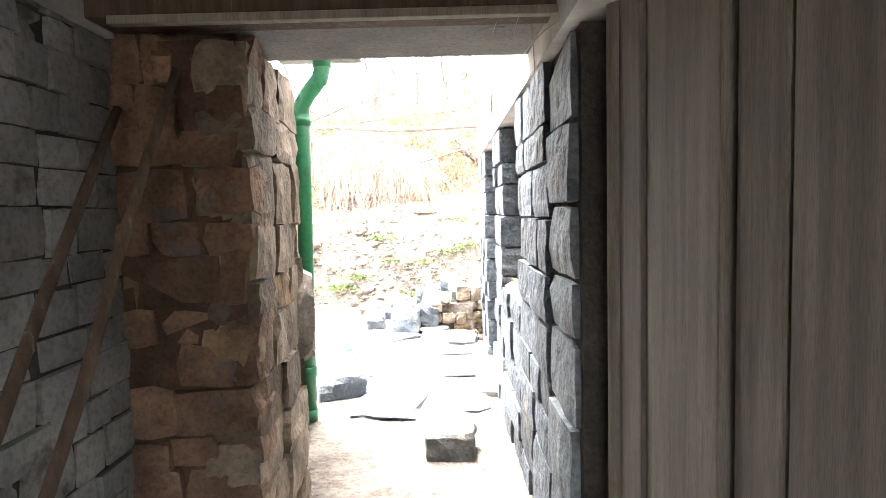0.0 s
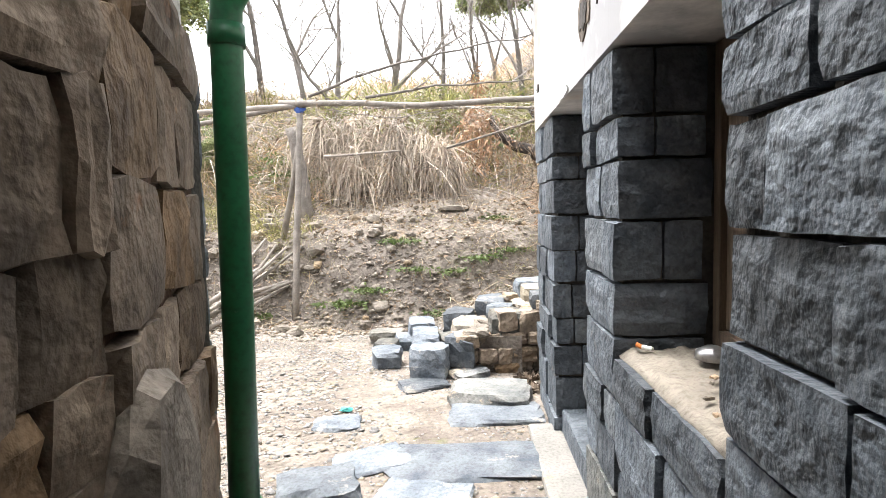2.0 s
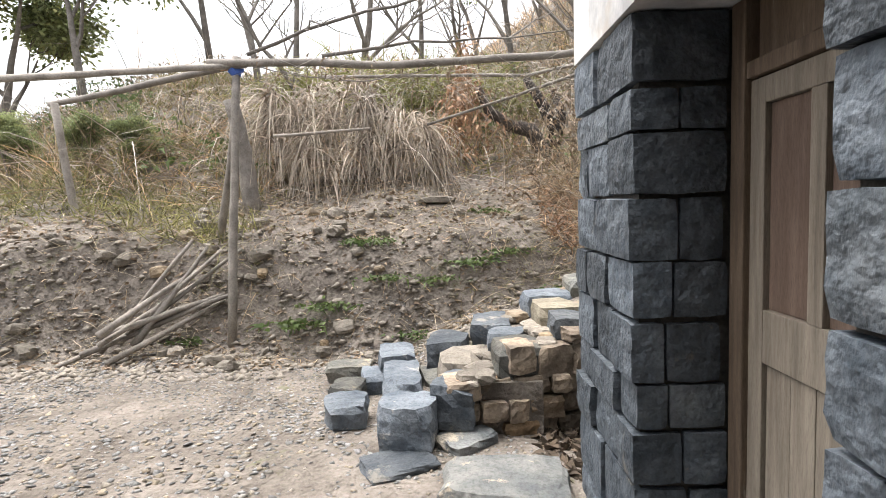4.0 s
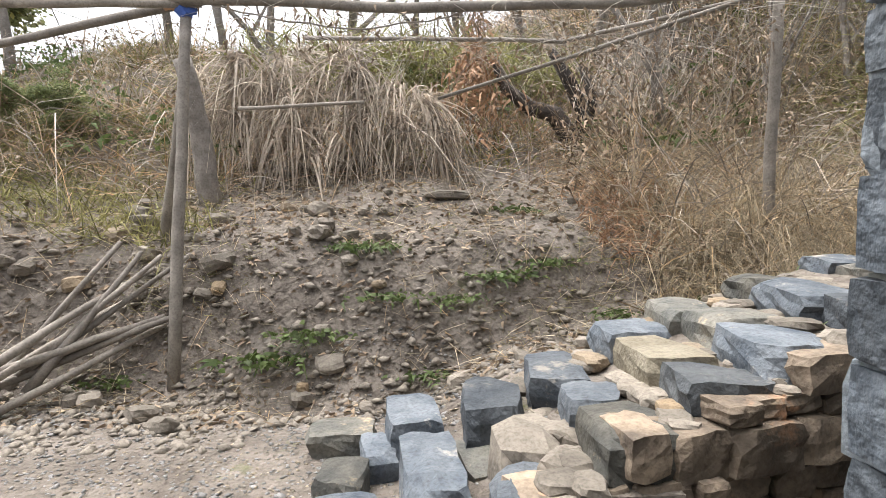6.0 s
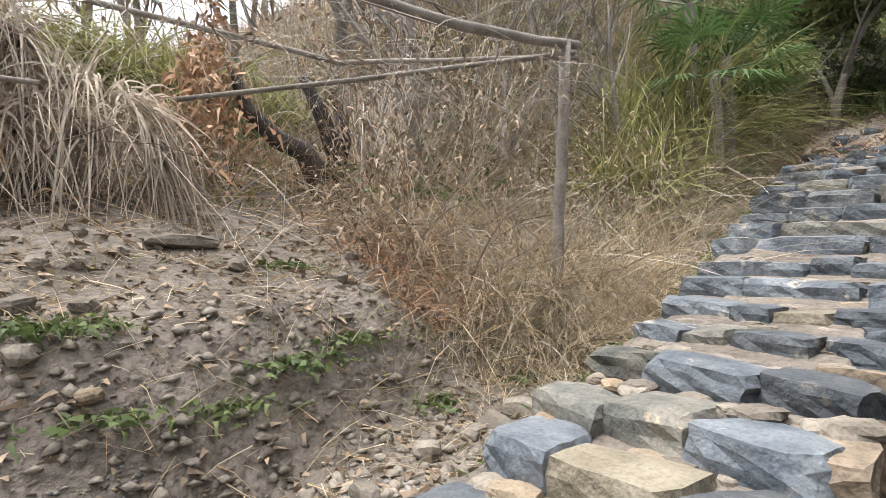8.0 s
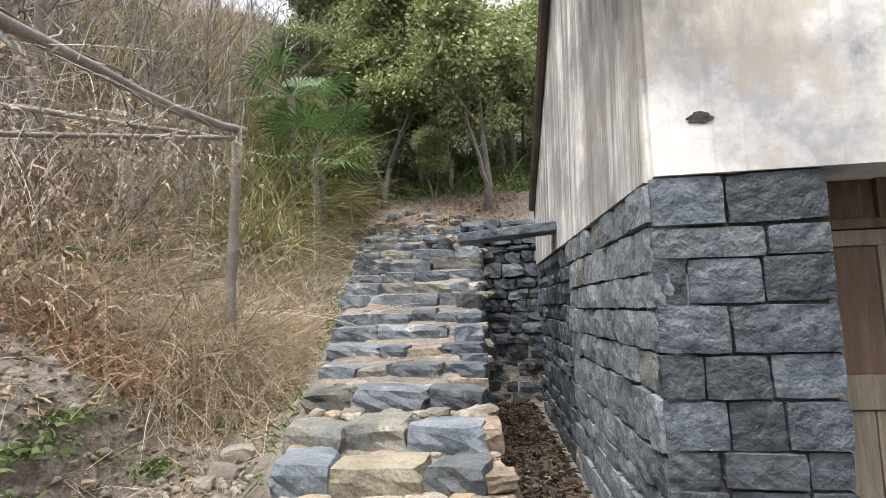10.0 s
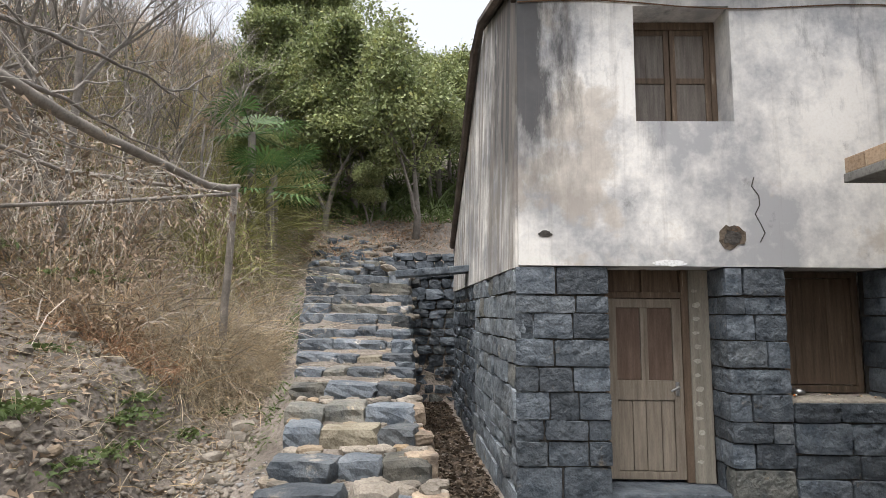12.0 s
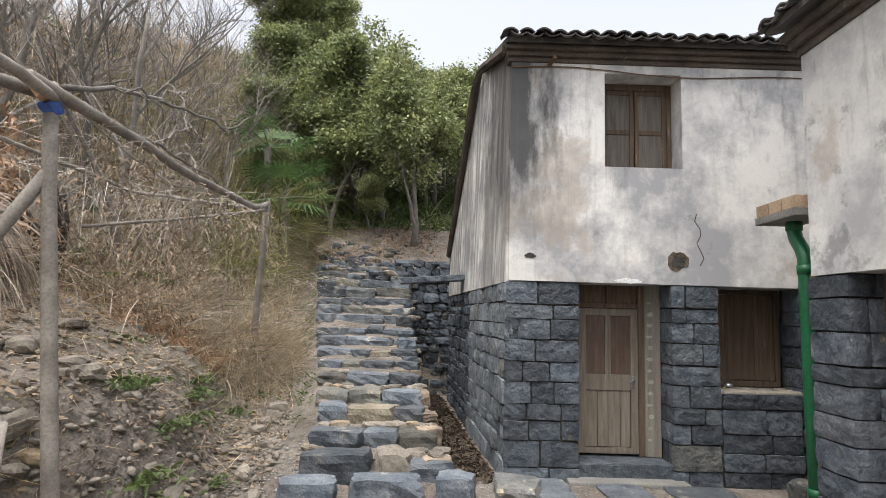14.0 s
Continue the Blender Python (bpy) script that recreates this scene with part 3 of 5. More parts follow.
def ragged(center, ry, rz, x, seed, n=18, depth=0.01):
    """A thin irregular patch on the front wall."""
    rng, bm = random.Random(seed), bmesh.new()
    ring = [(center[0] + ry * math.cos(i * 2 * math.pi / n) * rng.uniform(0.65, 1.1), center[1] + rz * math.sin(i * 2 * math.pi / n) * rng.uniform(0.65, 1.1)) for i in range(n)]
    f = [bm.verts.new((x - depth, y, z)) for y, z in ring]
    b = [bm.verts.new((x, y, z)) for y, z in ring]
    bm.faces.new(f)
    for i in range(n):
        bm.faces.new((f[i], b[i], b[(i + 1) % n], f[(i + 1) % n]))
    bmesh.ops.recalc_face_normals(bm, faces=bm.faces)
    return bm


DAB = mat("pale_mortar", (0.34, 0.31, 0.26), (0.46, 0.43, 0.37), 8, 60, 0.9, 0.5, 0.01, 0.1)
WOODBROWN = mat("brown_grey_wood", (0.15, 0.122, 0.095), (0.285, 0.245, 0.195), 5, 80, 0.8, 0.4, 0.004, 0.2, (0.30, 0.27, 0.22), 4, 0.64, stretch=(6, 6, 0.5))
door = thing("door_1", "closed weathered brown wooden door with two upper panels", "door", kind="structure", at=(FX + 0.33, 4.84, 0.2))
DX = FX + 0.33
part("frame", add_box(add_box(add_box(box((DX - 0.02, 5.22, 0.17), (DX + 0.08, 5.30, 1.90), 0.006), (DX - 0.02, 4.545, 0.17), (DX + 0.08, 4.605, 1.90), 0.006), (DX - 0.015, 4.605, 1.66), (DX + 0.075, 5.22, 1.71), 0.005), (DX - 0.012, 4.885, 1.71), (DX + 0.07, 4.93, 1.9), 0.004), WOODDARK, door)
part("side_board", box((DX - 0.03, 4.38, 0.17), (DX + 0.05, 4.545, 1.90), 0.006), WOODPALE, door, "pale upright board with notched edge")
part("door_leaf", add_box(add_box(add_box(add_box(add_box(box((DX + 0.0, 4.605, 0.19), (DX + 0.045, 4.68, 1.655), 0.004), (DX, 5.145, 0.19), (DX + 0.045, 5.22, 1.655), 0.004), (DX + 0.001, 4.68, 1.58), (DX + 0.044, 5.145, 1.655), 0.004), (DX + 0.001, 4.68, 0.82), (DX + 0.044, 5.145, 0.98), 0.004), (DX + 0.001, 4.885, 0.98), (DX + 0.044, 4.945, 1.58), 0.004), (DX + 0.001, 4.68, 0.19), (DX + 0.044, 5.145, 0.25), 0.004), WOODBROWN, door)
for k in range(13):
    part("mortar_dab", ragged((4.50 - 0.008 * (k % 3), 0.34 + 0.115 * k), 0.03 + 0.008 * (k % 2), 0.016 + 0.005 * (k % 3), DX - 0.03, 70 + k, 10, 0.004), DAB, door, "pale mortar dab")
for y0, y1 in ((4.68, 4.885), (4.945, 5.145)):
    part("panel", box((DX + 0.018, y0 + 0.001, 0.981), (DX + 0.035, y1 - 0.001, 1.579), 0.004), mat("red_brown_panel", (0.10, 0.065, 0.048), (0.18, 0.125, 0.095), 5, 80, 0.75, 0.4, 0.003, 0.1, stretch=(5, 5, 0.6)), door)
for y0, y1 in ((4.61, 4.885), (4.931, 5.215)):
    part("transom_panel", box((DX + 0.02, y0, 1.712), (DX + 0.04, y1, 1.898), 0.004), WOODDARK, door)
planks(door, "plank", DX + 0.012, 4.682, 5.143, 0.252, 0.818, 4, WOODBROWN, 3)
bm = tube(bmesh.new(), [(DX - 0.005, 4.655, 0.93), (DX - 0.045, 4.655, 0.93), (DX - 0.05, 4.675, 0.925), (DX - 0.05, 4.725, 0.90)], 0.009, 8)
add_box(bm, (DX - 0.008, 4.64, 0.86), (DX + 0.002, 4.67, 0.97), 0.003)
part("handle", bm, METAL, door, "dull metal handle")
tagged(part("door_sill", box((FX + 0.04, 4.36, -0.05), (DX + 0.1, 5.31, 0.165), 0.02), BASALT), "worn grey stone threshold under the door", "threshold", kind="structure")
tagged(part("doorstep", box((FX - 0.15, 4.28, -0.08), (FX + 0.05, 5.42, 0.035), 0.02), SLAB), "low worn stone doorstep", "doorstep", kind="structure")
# added dark sheet: stands for the unlit interior seen through the door gaps
tagged(part("door_lining", box((DX + 0.09, 4.3, -0.05), (DX + 0.14, 5.4, 1.9)), MORTAR), "added dark backing sheet behind the door", "wall", kind="structure")

win = thing("window_1", "boarded window of weathered grey-brown wood", "window", kind="structure", at=(FX + 0.36, 3.5, 0.9))
WX = FX + 0.33
bm = box((WX - 0.01, 3.13, 0.90), (WX + 0.06, 3.18, 1.89), 0.004)
add_box(bm, (WX - 0.01, 3.86, 0.90), (WX + 0.06, 3.91, 1.89), 0.004)
add_box(bm, (WX - 0.012, 3.18, 0.90), (WX + 0.058, 3.86, 0.955), 0.004)
add_box(bm, (WX - 0.012, 3.18, 1.84), (WX + 0.058, 3.86, 1.89), 0.004)
part("window_frame", bm, WOODDARK, win)
planks(win, "board", WX + 0.01, 3.182, 3.858, 0.957, 1.838, 3, WOODDARK, 8, 0.025, 0.003)
bm = bmesh.new()
n = 14
top = [[bm.verts.new((FX + 0.012 + 0.34 * i / n, 3.10 + 0.83 * j / n, 0.885 + 0.008 * math.sin(i * 1.1 + j * 0.8) + 0.004 * math.sin(i * 2.9 - j * 1.7) - (0.02 if i == 0 else 0))) for j in range(n + 1)] for i in range(n + 1)]
for i in range(n):
    for j in range(n):
        bm.faces.new((top[i][j], top[i + 1][j], top[i + 1][j + 1], top[i][j + 1]))
low = [bm.verts.new((v.co.x + 0.012, v.co.y, 0.835)) for v in top[0]]
for j in range(n):
    bm.faces.new((top[0][j], top[0][j + 1], low[j + 1], low[j]))
part("window_sill", bm, DUST, win, "sandy crumbling sill", True)

WOODGREY = mat("grey_weathered_wood", (0.10, 0.085, 0.075), (0.19, 0.17, 0.15), 5, 90, 0.85, 0.5, 0.004, 0.15, (0.06, 0.05, 0.04), 4, 0.6, stretch=(6, 6, 0.5))
win2 = thing("window_2", "closed two-leaf grey wooden shutters in a deep upper opening", "window", kind="structure", at=(FX + 0.25, 4.65, 3.1))
UX = FX + 0.24
bm = box((UX, 4.252, 3.082), (UX + 0.05, 4.30, 4.068), 0.004)
add_box(bm, (UX, 4.99, 3.082), (UX + 0.05, 5.038, 4.068), 0.004)
add_box(bm, (UX + 0.001, 4.30, 4.0), (UX + 0.049, 4.99, 4.068), 0.004)
add_box(bm, (UX + 0.001, 4.30, 3.082), (UX + 0.049, 4.99, 3.12), 0.004)
part("frame", bm, WOODDARK, win2)
for y0, y1 in ((4.302, 4.64), (4.65, 4.988)):
    sh = part("shutter", add_box(add_box(add_box(add_box(box((UX + 0.01, y0, 3.122), (UX + 0.04, y0 + 0.045, 3.998), 0.003), (UX + 0.01, y1 - 0.045, 3.122), (UX + 0.04, y1, 3.998), 0.003), (UX + 0.011, y0 + 0.045, 3.51), (UX + 0.039, y1 - 0.045, 3.56), 0.003), (UX + 0.011, y0 + 0.045, 3.95), (UX + 0.039, y1 - 0.045, 3.997), 0.003), (UX + 0.011, y0 + 0.045, 3.123), (UX + 0.039, y1 - 0.045, 3.16), 0.003), WOODDARK, win2)
    for a, b in ((3.16, 3.51), (3.56, 3.95)):
        part("panel", box((UX + 0.02, y0 + 0.046, a + 0.001), (UX + 0.032, y1 - 0.046, b - 0.001), 0.003), WOODGREY, sh)
# same for the shutters: a dark sheet in place of the interior's darkness
tagged(part("window_lining", box((UX + 0.052, 4.2, 3.0), (UX + 0.07, 5.1, 4.12)), MORTAR), "added dark backing sheet behind the shutters", "wall", kind="structure")


PX = FX - 0.015
scar = part("wall_scar", ragged((4.32, 2.14), 0.125, 0.105, PX, 3, depth=0.006), RUBBLE)
tagged(scar, "broken brown patch in the plaster round a dark beam hole", "wall damage", kind="structure")
part("hole", ragged((4.32, 2.13), 0.075, 0.07, PX - 0.006, 4, depth=0.004), MORTAR, scar)
scar2 = part("wall_scar", ragged((5.79, 2.15), 0.06, 0.03, PX, 6, depth=0.006), MORTAR)
tagged(scar2, "small dark hole knocked in the plaster", "wall damage", kind="structure")
torn = tagged(part("paper_scrap", ragged((4.82, 1.925), 0.16, 0.03, PX, 9, depth=0.008), WHITE), "torn white paper scrap on the door lintel", "paper")
stub = tagged(part("pipe_stub", tube(bmesh.new(), [(FX, 5.62, 4.13), (FX - 0.16, 5.58, 4.16)], 0.022, 8), RUST), "rusty pipe stub poking from the plaster", "pipe")
wire = tagged(part("cable", tube(bmesh.new(), [(PX - 0.012, 6.0 - 0.33 * i, 4.10 + 0.03 * math.sin(i * 0.9) - 0.006 * i) for i in range(12)], 0.006, 5), RUST), "thin dark cable along the top of the wall", "cable")
bm = bmesh.new()
tube(bm, [(PX - 0.001, 4.12 + 0.03 * math.sin(i * 1.9) - i * 0.006, 2.62 - i * 0.075) for i in range(8)], 0.0045, 4)
tagged(part("wall_crack", bm, MORTAR), "thin crack running down the plaster", "crack", kind="structure")

# ---------------------------------------------------------------- neighbouring house, left of the passage
wall_b = thing("wall_neighbour", "neighbour house wall of dressed corner stones below stained plaster", "wall", kind="structure")
BY = 3.96
core(wall_b, [((-1.37, 3.66, -0.1), (-1.0, BY - 0.03, 1.9)), ((-7.0, 3.66, -0.1), (-2.43, BY - 0.03, 1.9))])
bm = bmesh.new()
for lo, hi in [((-7.0, 3.6, 1.9), (-1.06, BY + 0.012, 3.62)), ((-1.4, -3.0, 1.97), (-1.06, 3.6, 3.9))]:
    add_box(bm, lo, hi)
part("plaster", bm, PLASTER_B, wall_b, "off-white plaster with grey mould and bare patches")
bm = bmesh.new()
foot = [(-0.66, 2.2), (-0.69, 2.9), (-1.02, 3.92), (-1.3, 3.92), (-1.3, 2.2)]
lo = [bm.verts.new((x, y, -0.1)) for x, y in foot]
hi = [bm.verts.new((x, y, 1.965)) for x, y in foot]
bm.faces.new(hi)
for i in range(5):
    bm.faces.new((lo[i], lo[(i + 1) % 5], hi[(i + 1) % 5], hi[i]))
bmesh.ops.recalc_face_normals(bm, faces=bm.faces)
part("mortar", bm, CLAYJOINT, wall_b)
tagged(part("door_2", box((-2.45, 3.68, -0.05), (-1.36, 3.73, 1.9), 0.01), WOODDARK), "dark wooden door deep in the neighbour wall", "door", kind="structure")
roof_b = thing("roof_neighbour", "dark tiled eave of the neighbour house", "roof", kind="structure")
bm = bmesh.new()
for o, z0, z1 in [(0.03, 3.58, 3.66), (0.07, 3.65, 3.73), (0.11, 3.72, 3.79)]:
    add_box(bm, (-7.0, 3.9, z0), (-1.06 + o, BY + o, z1), 0.015)
part("cornice", bm, CORNICE, roof_b, "pale stepped cornice")
bm = bmesh.new()
a = [bm.verts.new(p) for p in ((-7.0, 4.16, 3.78), (-0.92, 4.16, 3.80), (-0.92, 1.0, 4.7), (-7.0, 1.0, 4.7))]
b = [bm.verts.new(v.co + Vector((0, 0, 0.06))) for v in a]
bm.faces.new(a[::-1])
bm.faces.new(b)
for i in range(4):
    bm.faces.new((a[i], a[(i + 1) % 4], b[(i + 1) % 4], b[i]))
bmesh.ops.recalc_face_normals(bm, faces=bm.faces)
part("slope", bm, TILE, roof_b)
tile_rows(roof_b, (-0.90, 4.20, 3.78), (-1, 0, 0), (0, -3.28, 0.92), 14, 2, 6)

# brick gutter end and the green downpipe
GX, GY = -0.012, -0.02
gutter = thing("gutter", "brick and concrete roof gutter end over the passage", "gutter", at=(-0.78, 3.85, 2.4))
part("slab", box((-1.0 + GX, 3.72 + GY, 2.36), (-0.47 + GX, 4.06 + GY, 2.42), 0.008), SLAB, gutter)
for i in range(3):
    part("brick", box((-0.99 + GX + i * 0.175, 3.95 + GY, 2.422), (-0.825 + GX + i * 0.175, 4.05 + GY, 2.52), 0.006), BRICK, gutter)
part("brick", box((-0.57 + GX, 3.73 + GY, 2.422), (-0.48 + GX, 3.945 + GY, 2.52), 0.006), BRICK, gutter)
pipe = thing("downpipe", "green plastic downpipe with couplings and elbow", "downpipe", at=(-0.9, 3.85, 0))
PP = [(-0.70, 3.88, 2.37), (-0.70, 3.88, 2.28), (-0.72, 3.88, 2.22), (-0.80, 3.89, 2.13), (-0.845, 3.90, 2.06), (-0.85, 3.90, 1.98), (-0.862, 3.905, 1.0), (-0.88, 3.91, 0.0)]
PP = [(x + GX, y + GY, z) for x, y, z in PP]
part("pipe", tube(bmesh.new(), PP, 0.053, 20), GREENPIPE, pipe, smooth=True)
for p, q in (((-0.85, 3.90, 2.0), (-0.851, 3.90, 1.93)), ((-0.874, 3.908, 0.36), (-0.875, 3.908, 0.29)), ((-0.70, 3.88, 2.36), (-0.70, 3.88, 2.29)), ((-0.879, 3.91, 0.07), (-0.88, 3.91, -0.0))):
    part("coupling", tube(bmesh.new(), [(p[0] + GX, p[1] + GY, p[2]), (q[0] + GX, q[1] + GY, q[2])], 0.061, 20), GREENPIPE, pipe, smooth=True)

# ---------------------------------------------------------------- dark room and its doorway
floor = tagged(part("floor", box((-1.4, -3.2, -0.15), (2.2, 3.0, -0.018)), EARTH), "trodden earth floor of the dark room", "floor", kind="structure")
tagged(part("ceiling", box((-1.5, -3.2, 2.55), (2.3, 2.6, 2.65)), WOODDARK), "dark timber ceiling", "ceiling", kind="structure")
wall_l = thing("wall_west", "limewashed block wall in the dark room", "wall", kind="structure")
core(wall_l, [((-1.32, -3.0, -0.1), (-1.10, 2.5, 2.55))])
tagged(part("wall_south", add_box(box((-1.4, -3.3, -0.1), (-0.6, -3.0, 2.6)), (-0.6, -3.3, 2.1), (0.75, -3.0, 2.6)), GREYBLOCK), "plain rear wall of the room with an open doorway", "wall", kind="structure")
tagged(part("wall_east", box((0.72, -3.0, -0.1), (0.9, 1.9, 2.6)), GREYBLOCK), "plain side wall of the room", "wall", kind="structure")
jamb = thing("wall_doorway", "reddish rubble wall beside the passage doorway", "wall", kind="structure")
core(jamb, [((-1.10, 2.25, -0.1), (-0.68, 2.62, 2.2)), ((-1.1, 2.24, 2.2), (0.8, 2.6, 2.6)), ((FX + 0.06, 1.95, -0.1), (0.74, 2.3, 2.6))], CLAYJOINT)
part("lintel", box((-0.85, 2.2, 2.0), (0.6, 2.63, 2.22), 0.02), SLAB, jamb, "pale stone lintel with ochre stains")
beam = tagged(part("beam", box((-1.10, 2.02, 1.985), (0.47, 2.19, 2.16), 0.008), WOODDARK), "dark timber beam over the doorway", "beam", kind="structure")
part("beam_edge", box((-0.98, 1.995, 1.955), (0.43, 2.03, 1.982), 0.004), WOODPALE, beam, "pale split edge")
oak = thing("door_3", "tall pale plank door standing open against the wall", "door", kind="structure", at=(0.55, 1.2, 0))
for y0, y1, m_, dx in ((1.60, 1.79, WOODPALE, 0.0), (1.235, 1.592, WOODPALE, 0.012), (1.075, 1.215, WOODPALE, 0.03), (0.64, 1.068, WOODPALE, 0.035), (0.3, 0.63, WOODPALE, 0.03)):
    part("plank", box((0.515 + dx, y0, 0.02), (0.55 + dx, y1, 2.35), 0.006), m_, oak)
part("edge_post", tube(bmesh.new(), [(0.518, 1.785, 0.0), (0.518, 1.785, 2.4)], 0.028, 12), WOODPALE, oak, smooth=True)
for j, (a, b) in enumerate((((-1.03, 1.24, 0.0), (-0.82, 2.1, 1.84)), ((-1.03, 0.95, 0.0), (-1.02, 2.1, 1.72)))):
    rng = random.Random(20 + j)
    tagged(part("wooden_pole", tube(bmesh.new(), crooked(a, b, 0.008, rng), [0.019, 0.019, 0.018, 0.018, 0.017, 0.016, 0.014], 10), WOODDARK, smooth=True), "dark wooden pole leaning on the room wall", "pole", "leaning poles")
straw = np.random.default_rng(3)
rt = np.array([[0.25, 2.0, 1.96]] * 9) + straw.normal(size=(9, 3)) * 0.05
v, f = blades(rt, unit(straw.normal(size=(9, 3)) + [0, -0.3, -0.3]), straw.uniform(0.1, 0.22, 9), np.full(9, 0.005), np.full(9, 0.5), straw)
tagged(quick("straw_wisp", v, f, DRYGRASS), "wisps of dry straw caught on the beam", "straw", kind="stuff")

# ---------------------------------------------------------------- steps
stairs = thing("stone_staircase", "rough blue-grey stone steps climbing the hillside", "staircase", kind="structure")
bm = bmesh.new()
for i, (x, z, _) in enumerate(STEPS):
    x2 = STEPS[i + 1][0] if i + 1 < len(STEPS) else x + 1.2
    add_box(bm, (x + 0.12, stair_right(x) + 0.1, min(gz(x, 7.4), z) - 0.5), (x2 + 0.3, stair_left(x), z - 0.06))
part("earth_fill", bm, EARTH, stairs)
rng = random.Random(77)
for i, (x, z, joints) in enumerate(STEPS):
    prev = STEPS[i - 1][1] if i else 0.15
    y0, y1 = stair_right(x), stair_left(x)
    marks = [y1 + (y0 - y1) * k for k in (0.0, *joints, 1.0)]
    for j, (a, b) in enumerate(zip(marks, marks[1:])):
        w = a - b
        hgt = (z - prev) + 0.05 + rng.uniform(0, 0.03)
        dep = rng.uniform(0.24, 0.38)
        fx = x - 0.06 * ((a + b) / 2 - 7.3) + rng.uniform(-0.06, 0.05) + (0.05 if i > 4 else 0.0)
        zt = z + rng.uniform(-0.03, 0.02)
        shape = YELLOW[i % 4] if (i, j) in ((2, 1), (6, 2)) else LUMPS[j] if (i, j) == (0, 1) else rng.choice(TREADS)
        piece("step_stone", shape, stairs, (fx + dep / 2, (a + b) / 2, zt - hgt / 2), Vector((0.02 + rng.uniform(-0.13, 0.13), 1, 0)).normalized(), Vector((-1, 0.02 + rng.uniform(-0.13, 0.13), 0)).normalized(), (w + 0.005, dep, hgt), rng.uniform(-0.07, 0.07))
        for _ in range(int(4 + w * 8)):
            q = rng.uniform(0.05, 0.15)
            t = rng.uniform(0, 6.28)
            piece("packing_stone", rng.choice(LUMPS), stairs, (fx + dep + rng.uniform(-0.02, 0.14), b + rng.uniform(0, w), z - 0.03 + rng.uniform(-0.02, 0.015)), (math.cos(t), math.sin(t), 0), (-math.sin(t), math.cos(t), 0), (q * 1.4, q, q * 0.55))
# loose blocks at the foot
for k, (c, size, yaw) in enumerate([((-0.82, 6.84, 0.065), (0.26, 0.28, 0.19), 3), ((-0.88, 7.22, 0.055), (0.21, 0.27, 0.16), -5), ((-0.95, 7.74, 0.05), (0.34, 0.26, 0.15), 4),
                                    ((-0.41, 6.5, 0.115), (0.31, 0.30, 0.30), -8), ((-0.49, 7.05, 0.12), (0.24, 0.56, 0.28), 6), ((-0.58, 7.66, 0.11), (0.26, 0.44, 0.27), 9), ((-0.74, 7.5, 0.05), (0.16, 0.3, 0.16), 12), ((-0.28, 7.2, 0.11), (0.18, 0.3, 0.24), 20)]):
    a = radians(yaw)
    ob = piece("stone_block", TREADS[k], None, c, (math.cos(a), math.sin(a), 0), (-math.sin(a), math.cos(a), 0), size)
    tagged(ob, "squared grey stone block lying at the foot of the steps", "stone", "blocks at the stair foot")

# paving slabs on the yard
for k, (c, s, yaw) in enumerate([((0.06, 5.93, 0.03), (0.56, 0.42, 0.15), -4), ((0.08, 5.62, 0.0), (0.6, 0.34, 0.08), 2), ((-0.05, 4.95, 0.0), (0.95, 0.42, 0.07), 4), ((-0.35, 4.3, 0.0), (0.46, 0.85, 0.06), -8),
                                 ((0.12, 4.25, -0.005), (0.42, 0.6, 0.06), 3), ((-0.78, 4.42, 0.06), (0.36, 0.32, 0.22), 20), ((0.05, 3.35, 0.06), (0.28, 0.22, 0.2), -4), ((-0.62, 4.95, 0.0), (0.4, 0.3, 0.06), 30),
                                 ((-0.95, 5.5, 0.0), (0.3, 0.24, 0.04), 12), ((-0.45, 6.25, 0.01), (0.36, 0.26, 0.06), 25), ((-0.1, 6.5, 0.02), (0.3, 0.22, 0.1), 40)]):
    a = radians(yaw)
    ob = piece("paving_slab", TREADS[(k * 3 + 1) % 12], None, c, (math.cos(a), math.sin(a), 0), (-math.sin(a), math.cos(a), 0), s)
    tagged(ob, "worn flat stone slab set in the yard" if s[2] < 0.12 else "thick grey stone lying in the yard", "stone", "yard slabs")
bm = box((-0.19, -0.52, -0.045), (0.19, 0.52, 0.045), 0.012)
bmesh.ops.transform(bm, matrix=pose(3.45, 6.76, 2.07, -5, 0, 4), verts=bm.verts)
lid = tagged(part("bridge_slab", bm, BASALT), "long dark stone slab bridging the drain", "slab")

# ---------------------------------------------------------------- growth
def tree_skeleton(rng, base, hgt, lean, spread, levels, r0, first=0.35):
    """Branches as lists of points and radii."""
    out, tips = [], []

    def grow(p, d, length, r, lev):
        n = 5
        pts, q, dd = [p.copy()], p.copy(), d.copy()
        for i in range(n):
            dd = (dd + Vector((rng.gauss(0, 1), rng.gauss(0, 1), rng.gauss(0.25, 0.6))) * (0.10 + 0.05 * lev)).normalized()
            q = q + dd * length / n
            pts.append(q.copy())
        out.append((lev, pts, [max(0.005, r * (1 - 0.75 * i / n)) for i in range(n + 1)]))
        if lev >= levels:
            tips.append((pts[-1], dd))
            return
        k = rng.randint(3, 5) if lev == 0 else rng.randint(2, 4)
        for j in range(k):
            t = first + (1 - first) * (j + rng.random()) / k
            i = min(n, max(1, int(t * n)))
            side = Vector((rng.gauss(0, 1), rng.gauss(0, 1), rng.uniform(0.1, 0.9))).normalized()
            nd = (dd * (1 - spread) + side * spread).normalized()
            grow(pts[i], nd, length * rng.uniform(0.5, 0.75), r * (1 - 0.75 * i / n) * 0.75, lev + 1)

    grow(Vector(base), Vector(lean).normalized(), hgt, r0, 0)
    return out, tips


